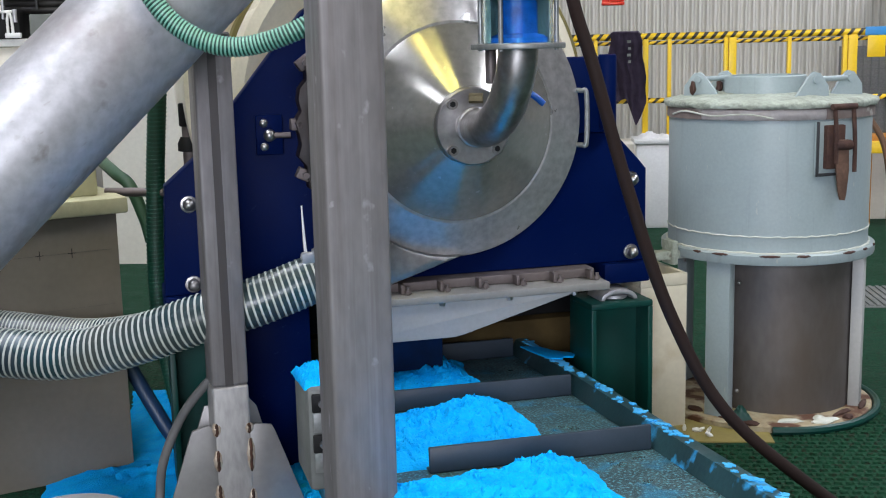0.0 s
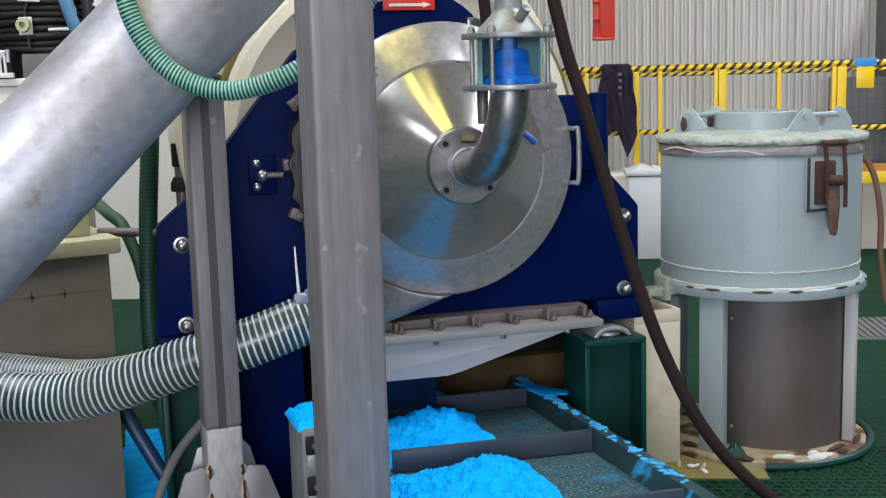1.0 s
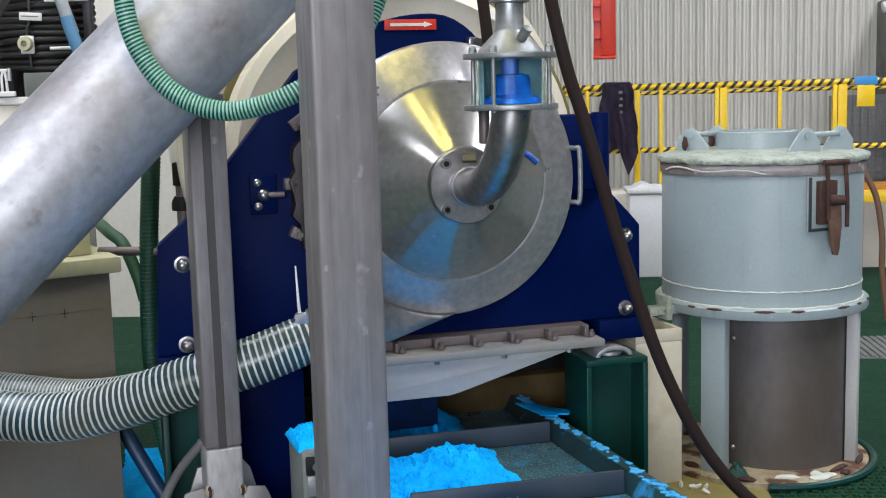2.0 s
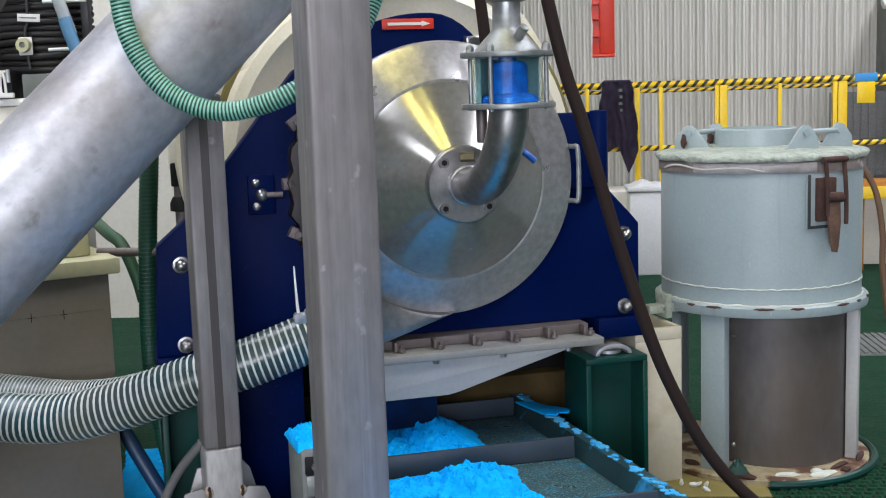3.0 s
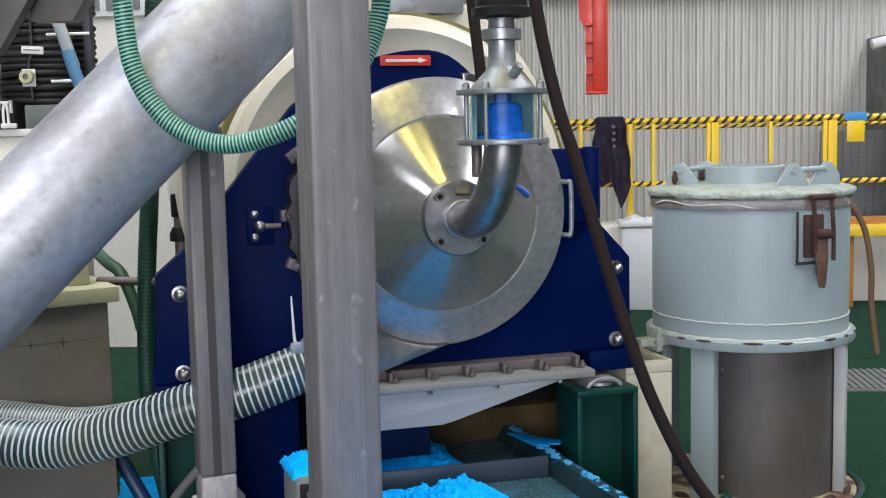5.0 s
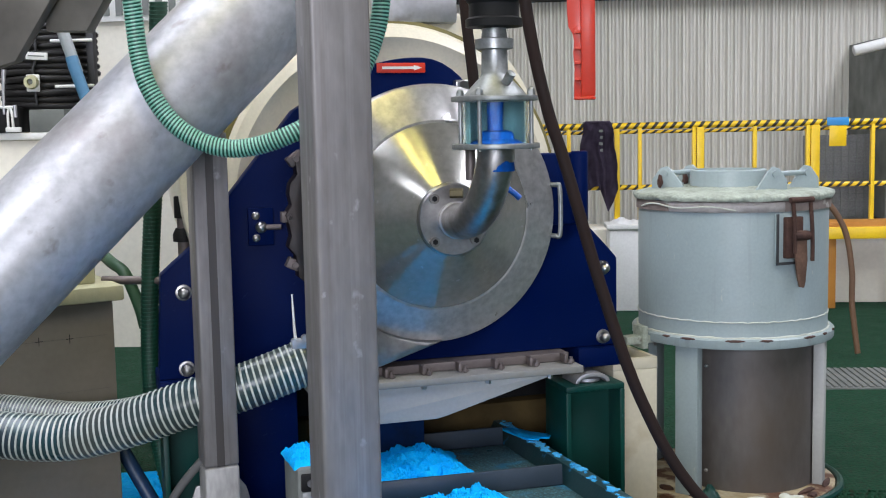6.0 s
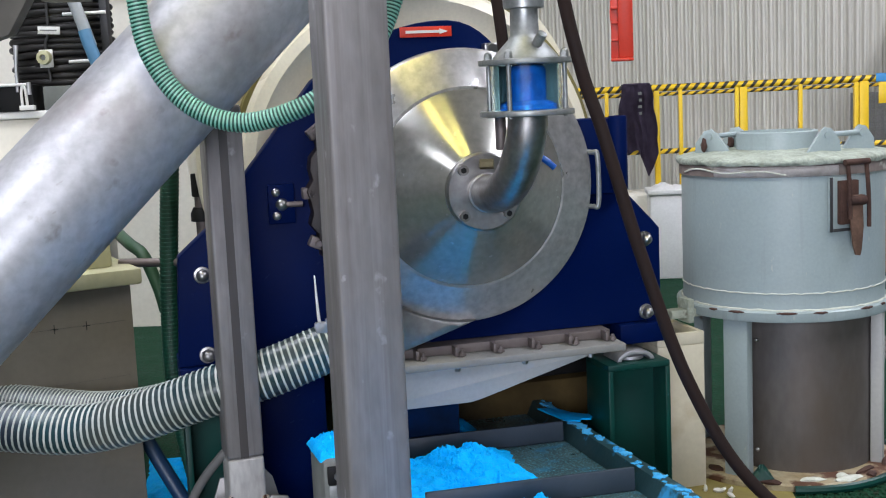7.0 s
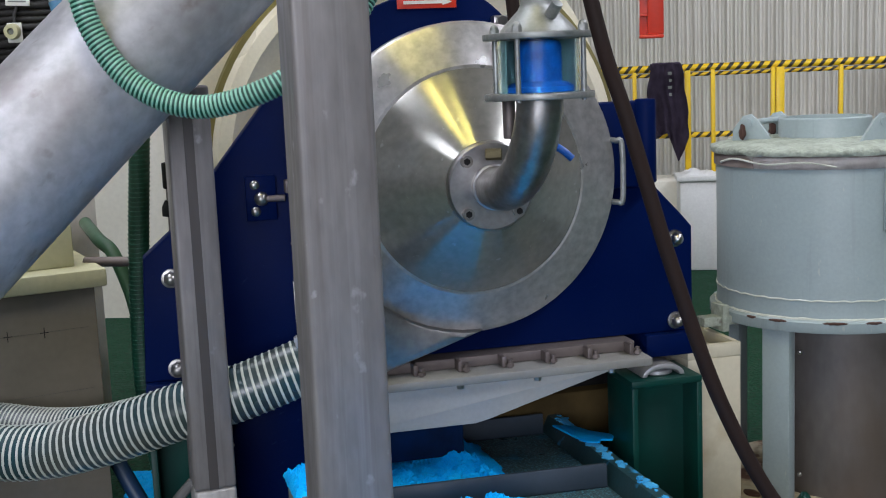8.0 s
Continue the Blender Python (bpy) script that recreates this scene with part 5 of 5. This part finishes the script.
def tread():
    bm = B()
    box(bm, 0.95, 4.5, 4.82, 5.22, 0.0, 0.006)
    for i in range(118):
        x = 0.965 + i * 0.03
        box(bm, x - 0.008, x + 0.008, 4.83, 5.21, 0.006, 0.012)
    solid("tread_strip", bm, TREAD, "grey ribbed tread strip across the green floor", "tread strip", "", "stuff")
    # raised studs of the green matting near the vessel
    bm = B()
    rnd = random.Random(4)
    for i in range(62):
        for j in range(42):
            x, y = 0.42 + i * 0.03 + (0.015 if j % 2 else 0), 2.2 + j * 0.03
            if (x - 0.655) ** 2 + (y - 3.56) ** 2 < 0.34 ** 2 or (x < 0.64 and 3.14 < y < 3.38):
                continue
            a = 0.011
            v = [bm.verts.new((x + dx, y + dy, z)) for z, k in ((0.0, 1.0), (0.006, 0.7)) for dx, dy in ((-a * k, -0.006 * k), (a * k, -0.006 * k), (a * k, 0.006 * k), (-a * k, 0.006 * k))]
            bm.faces.new(v[4:])
            for q in range(4):
                bm.faces.new((v[q], v[(q + 1) % 4], v[4 + (q + 1) % 4], v[4 + q]))
    solid("mat_studs", bm, FLOORM, "raised studs of the green floor matting", "floor matting", "", "stuff")


tread()


def background_bits():
    ob = thing("mesh_guard", pose(0, 7.9, 0), "grey wire mesh guard panel behind the railing", "guard")
    part("sheet", box(B(), 1.9, 3.2, 0.02, 0.03, 0.05, 1.03), mat("grey_mesh", (0.2, 0.2, 0.2), (0.16, 0.16, 0.16), 0.6, 0.2, 90, 200, 0.5), ob)
    for i in range(27):
        part("wire", box(B(), 1.9 + i * 0.05, 1.906 + i * 0.05, 0.0, 0.006, 0.05, 1.03), TREAD, ob)
    for i in range(19):
        part("wire", box(B(), 1.9, 3.2, 0.006, 0.012, 0.08 + i * 0.05, 0.086 + i * 0.05), TREAD, ob)
    part("foot", box(B(), 1.9, 3.2, -0.1, 0.1, 0.0, 0.05), TREAD, ob)
    ob = thing("white_pipe", pose(0, 7.62, 0), "short white capped pipe end on a bracket", "pipe")
    part("pipe", cyl(B(), (2.14, 0, 1.57), (2.6, 0, 1.68), 0.035, 20, bevel=0.01), WHITEP, ob)
    part("bracket", box(B(), 2.35, 2.4, -0.03, 0.9, 0.48, 1.66, 0.004), TREAD, ob)
    ob = thing("orange_trestle", pose(0, 7.02, 0), "orange and yellow timber trestle on the floor", "trestle")
    part("top_board", box(B(), 1.80, 2.7, -0.1, 0.1, 0.47, 0.53, 0.006), PALLET, ob)
    part("edge_board", box(B(), 1.80, 2.7, -0.13, -0.1, 0.43, 0.5, 0.004), YELLOW, ob)
    for x in (1.85, 2.3, 2.65):
        part("leg", box(B(), x - 0.03, x + 0.03, -0.05, 0.05, 0.0, 0.47, 0.004), PALLET, ob)
    ob = thing("white_bin", pose(0.66, 7.05, 0), "white plastic bin with clutter on its lid", "bin")
    part("body", box(B(), -0.14, 0.12, -0.12, 0.12, 0.0, 0.5, 0.012), WHITEP, ob)
    part("lid", box(B(), -0.155, 0.135, -0.135, 0.135, 0.5, 0.53, 0.008), WHITEP, ob)
    part("crumpled_bag", lump_sheet(77, 0.2, 0.16, 0.03, n=20, peak=(-0.3, 0)), WHITEP, ob, "crumpled white bag", pose(-0.03, 0, 0.533))
    ob = thing("white_tub", pose(-1.1, 2.44, 0), "white plastic tub standing on the floor", "tub")
    part("body", lathe(B(), [(0.12, 0.0), (0.145, 0.05), (0.15, 0.06), (0.14, 0.066), (0.0, 0.07)], (0, 0, 0), (0, 0, 1), 40), WHITEP, ob)
    ob = thing("toggle_clamp", pose(-1.67, 3.6, 1.157), "black clamp block with a chromed lever and white clip", "clamp")
    part("body", box(B(), -0.14, 0.035, -0.03, 0.06, 0.0, 0.083, 0.006), DARK, ob)
    part("top_bar", cyl(B(), (-0.14, -0.035, 0.083), (0.02, -0.035, 0.083), 0.005, 10), WHITEP, ob, "bright top bar")
    part("lever", tube(B(), [Vector((-0.013, -0.035, 0.06)), Vector((-0.011, -0.035, 0.14)), Vector((-0.005, -0.035, 0.205))], 0.0065, 10, lambda f: 0.7 + 0.6 * f ** 3), SATIN, ob, "chromed clamp lever")
    part("clip", tube(B(), curve_points([(0.0, -0.036, 0.008), (0.0, -0.036, 0.06), (0.007, -0.036, 0.08), (0.014, -0.036, 0.06), (0.016, -0.036, 0.008)], 5), 0.0045, 8), WHITEP, ob, "white clip")
    part("clip_foot", box(B(), -0.008, 0.042, -0.045, -0.03, 0.002, 0.018, 0.003), WHITEP, ob)
    part("stop_screw", cyl(B(), (0.025, -0.035, 0.05), (0.025, -0.035, 0.09), 0.007, 10), SATIN, ob)
    ob = thing("clear_duct", pose(0, 3.55, 0), "pale clear duct hose with a blue end", "duct")
    part("tube", tube(B(), curve_points([(-1.56, 0.1, 1.7), (-1.494, 0, 1.54), (-1.468, 0, 1.48), (-1.425, 0, 1.345)], 6), 0.019, 14), mat("clear_grey_hose", (0.42, 0.45, 0.46), (0.3, 0.33, 0.35), 0.3), ob)
    part("blue_end", tube(B(), curve_points([(-1.439, -0.01, 1.395), (-1.425, -0.01, 1.345), (-1.38, 0, 1.2)], 4), 0.0195, 14), mat("dull_blue_hose_end", (0.1, 0.26, 0.45), None, 0.4), ob)
    ob = thing("window_1", pose(-2.2, 5.89, 0), "high slatted window strip in the white wall", "window", kind="structure")
    part("frame", box(B(), -1.2, 1.0, -0.02, 0.0, 1.72, 2.3, 0.004), WHITEP, ob)
    for i in range(30):
        part("slat", box(B(), -1.15 + i * 0.07, -1.115 + i * 0.07, -0.03, -0.02, 1.75, 2.28), TREAD, ob)
    solid("green_weed", lump_sheet(91, 0.07, 0.05, 0.04, n=16, peak=(0, 0)), GREEN, "small clump of green matter on the base plate", "debris", "", "stuff", m=pose(0.545, 3.285, 0.022))
    rnd = random.Random(12)
    for k in range(6):
        bm = B()
        bmesh.ops.create_icosphere(bm, subdivisions=1, radius=0.011, matrix=pose(0, 0, 0.006, 20, 30 * k, 0) @ Matrix.Diagonal((1.3, 0.8, 0.6, 1)))
        solid("white_crumb", bm, WHITEP, "white crumb of debris on the floor", "debris", "crumbs on the floor", m=pose(0.38 + rnd.uniform(-0.04, 0.12), 3.24 + rnd.uniform(-0.05, 0.03), 0.004))


background_bits()


def falling_lumps():
    out = []
    rnd = random.Random(21)
    for k in range(14):
        bm = B()
        bmesh.ops.create_icosphere(bm, subdivisions=2, radius=1.0)
        for v in bm.verts:
            v.co *= 1 + 0.5 * noise.noise(v.co * 1.7 + Vector((k, 0, 0)))
        sx = rnd.uniform(0.006, 0.011)
        bmesh.ops.scale(bm, vec=(sx, sx, sx * rnd.uniform(1.5, 3.0)), verts=bm.verts)
        out.append((solid("falling_salt", bm, POWDER, "lump of blue salt dropping from the hopper", "salt lump", "dropping salt lumps"), rnd.uniform(-0.02, 0.05), rnd.uniform(-0.02, 0.0)))
    return out


LUMPS = falling_lumps()


def motions():
    v, s0, spacing = 0.1855, 0.185, 0.5
    for i, c in enumerate(CLEATS):
        s = s0 + spacing * (i - 4)
        walk(c, [(0.0, pose(0.0, -s, 0.0)), (8.0, pose(0.0, -(s + v * 8), 0.0))])
    for i, h in enumerate(HEAPS):
        s = s0 + spacing * (i - 4) - 0.235
        walk(h, [(0.0, BELTPOSE @ pose(-0.055, -s, 0.002)), (8.0, BELTPOSE @ pose(-0.055, -(s + v * 8), 0.002))])
    for k, (ob, x, y) in enumerate(LUMPS):
        t0 = 0.05 + 0.57 * k
        up, low = MACHINE @ pose(x, y, 0.42), MACHINE @ pose(x, y, 0.212)
        t1 = min(8.0, t0 + 0.35)
        end = MACHINE @ pose(x, y - v * (8.0 - t1), 0.212 + 0.052 * v * (8.0 - t1))
        rows = [(0.0, up)] + ([(t0, up)] if t0 > 0.03 else []) + [(t1, low)] + ([(8.0, end)] if t1 < 7.95 else [])
        walk(ob, rows)
    walk(SLURRY_CORE, [(t, MACHINE @ pose(0.105, -0.47, z)) for t, z in ((0, 1.112), (0.8, 1.10), (1.5, 1.075), (2.8, 1.10), (3.5, 1.112), (4.7, 1.112), (5.5, 1.05), (6.0, 1.045), (6.5, 1.095), (7.2, 1.112), (8.0, 1.112))])
    walk(SLURRY_JET, [(t, MACHINE @ pose(0.105, -0.47, z)) for t, z in ((0, 1.111), (3.5, 1.111), (4.6, 1.110), (5.5, 1.1), (6.1, 1.1), (6.6, 1.110), (8.0, 1.111))])


motions()
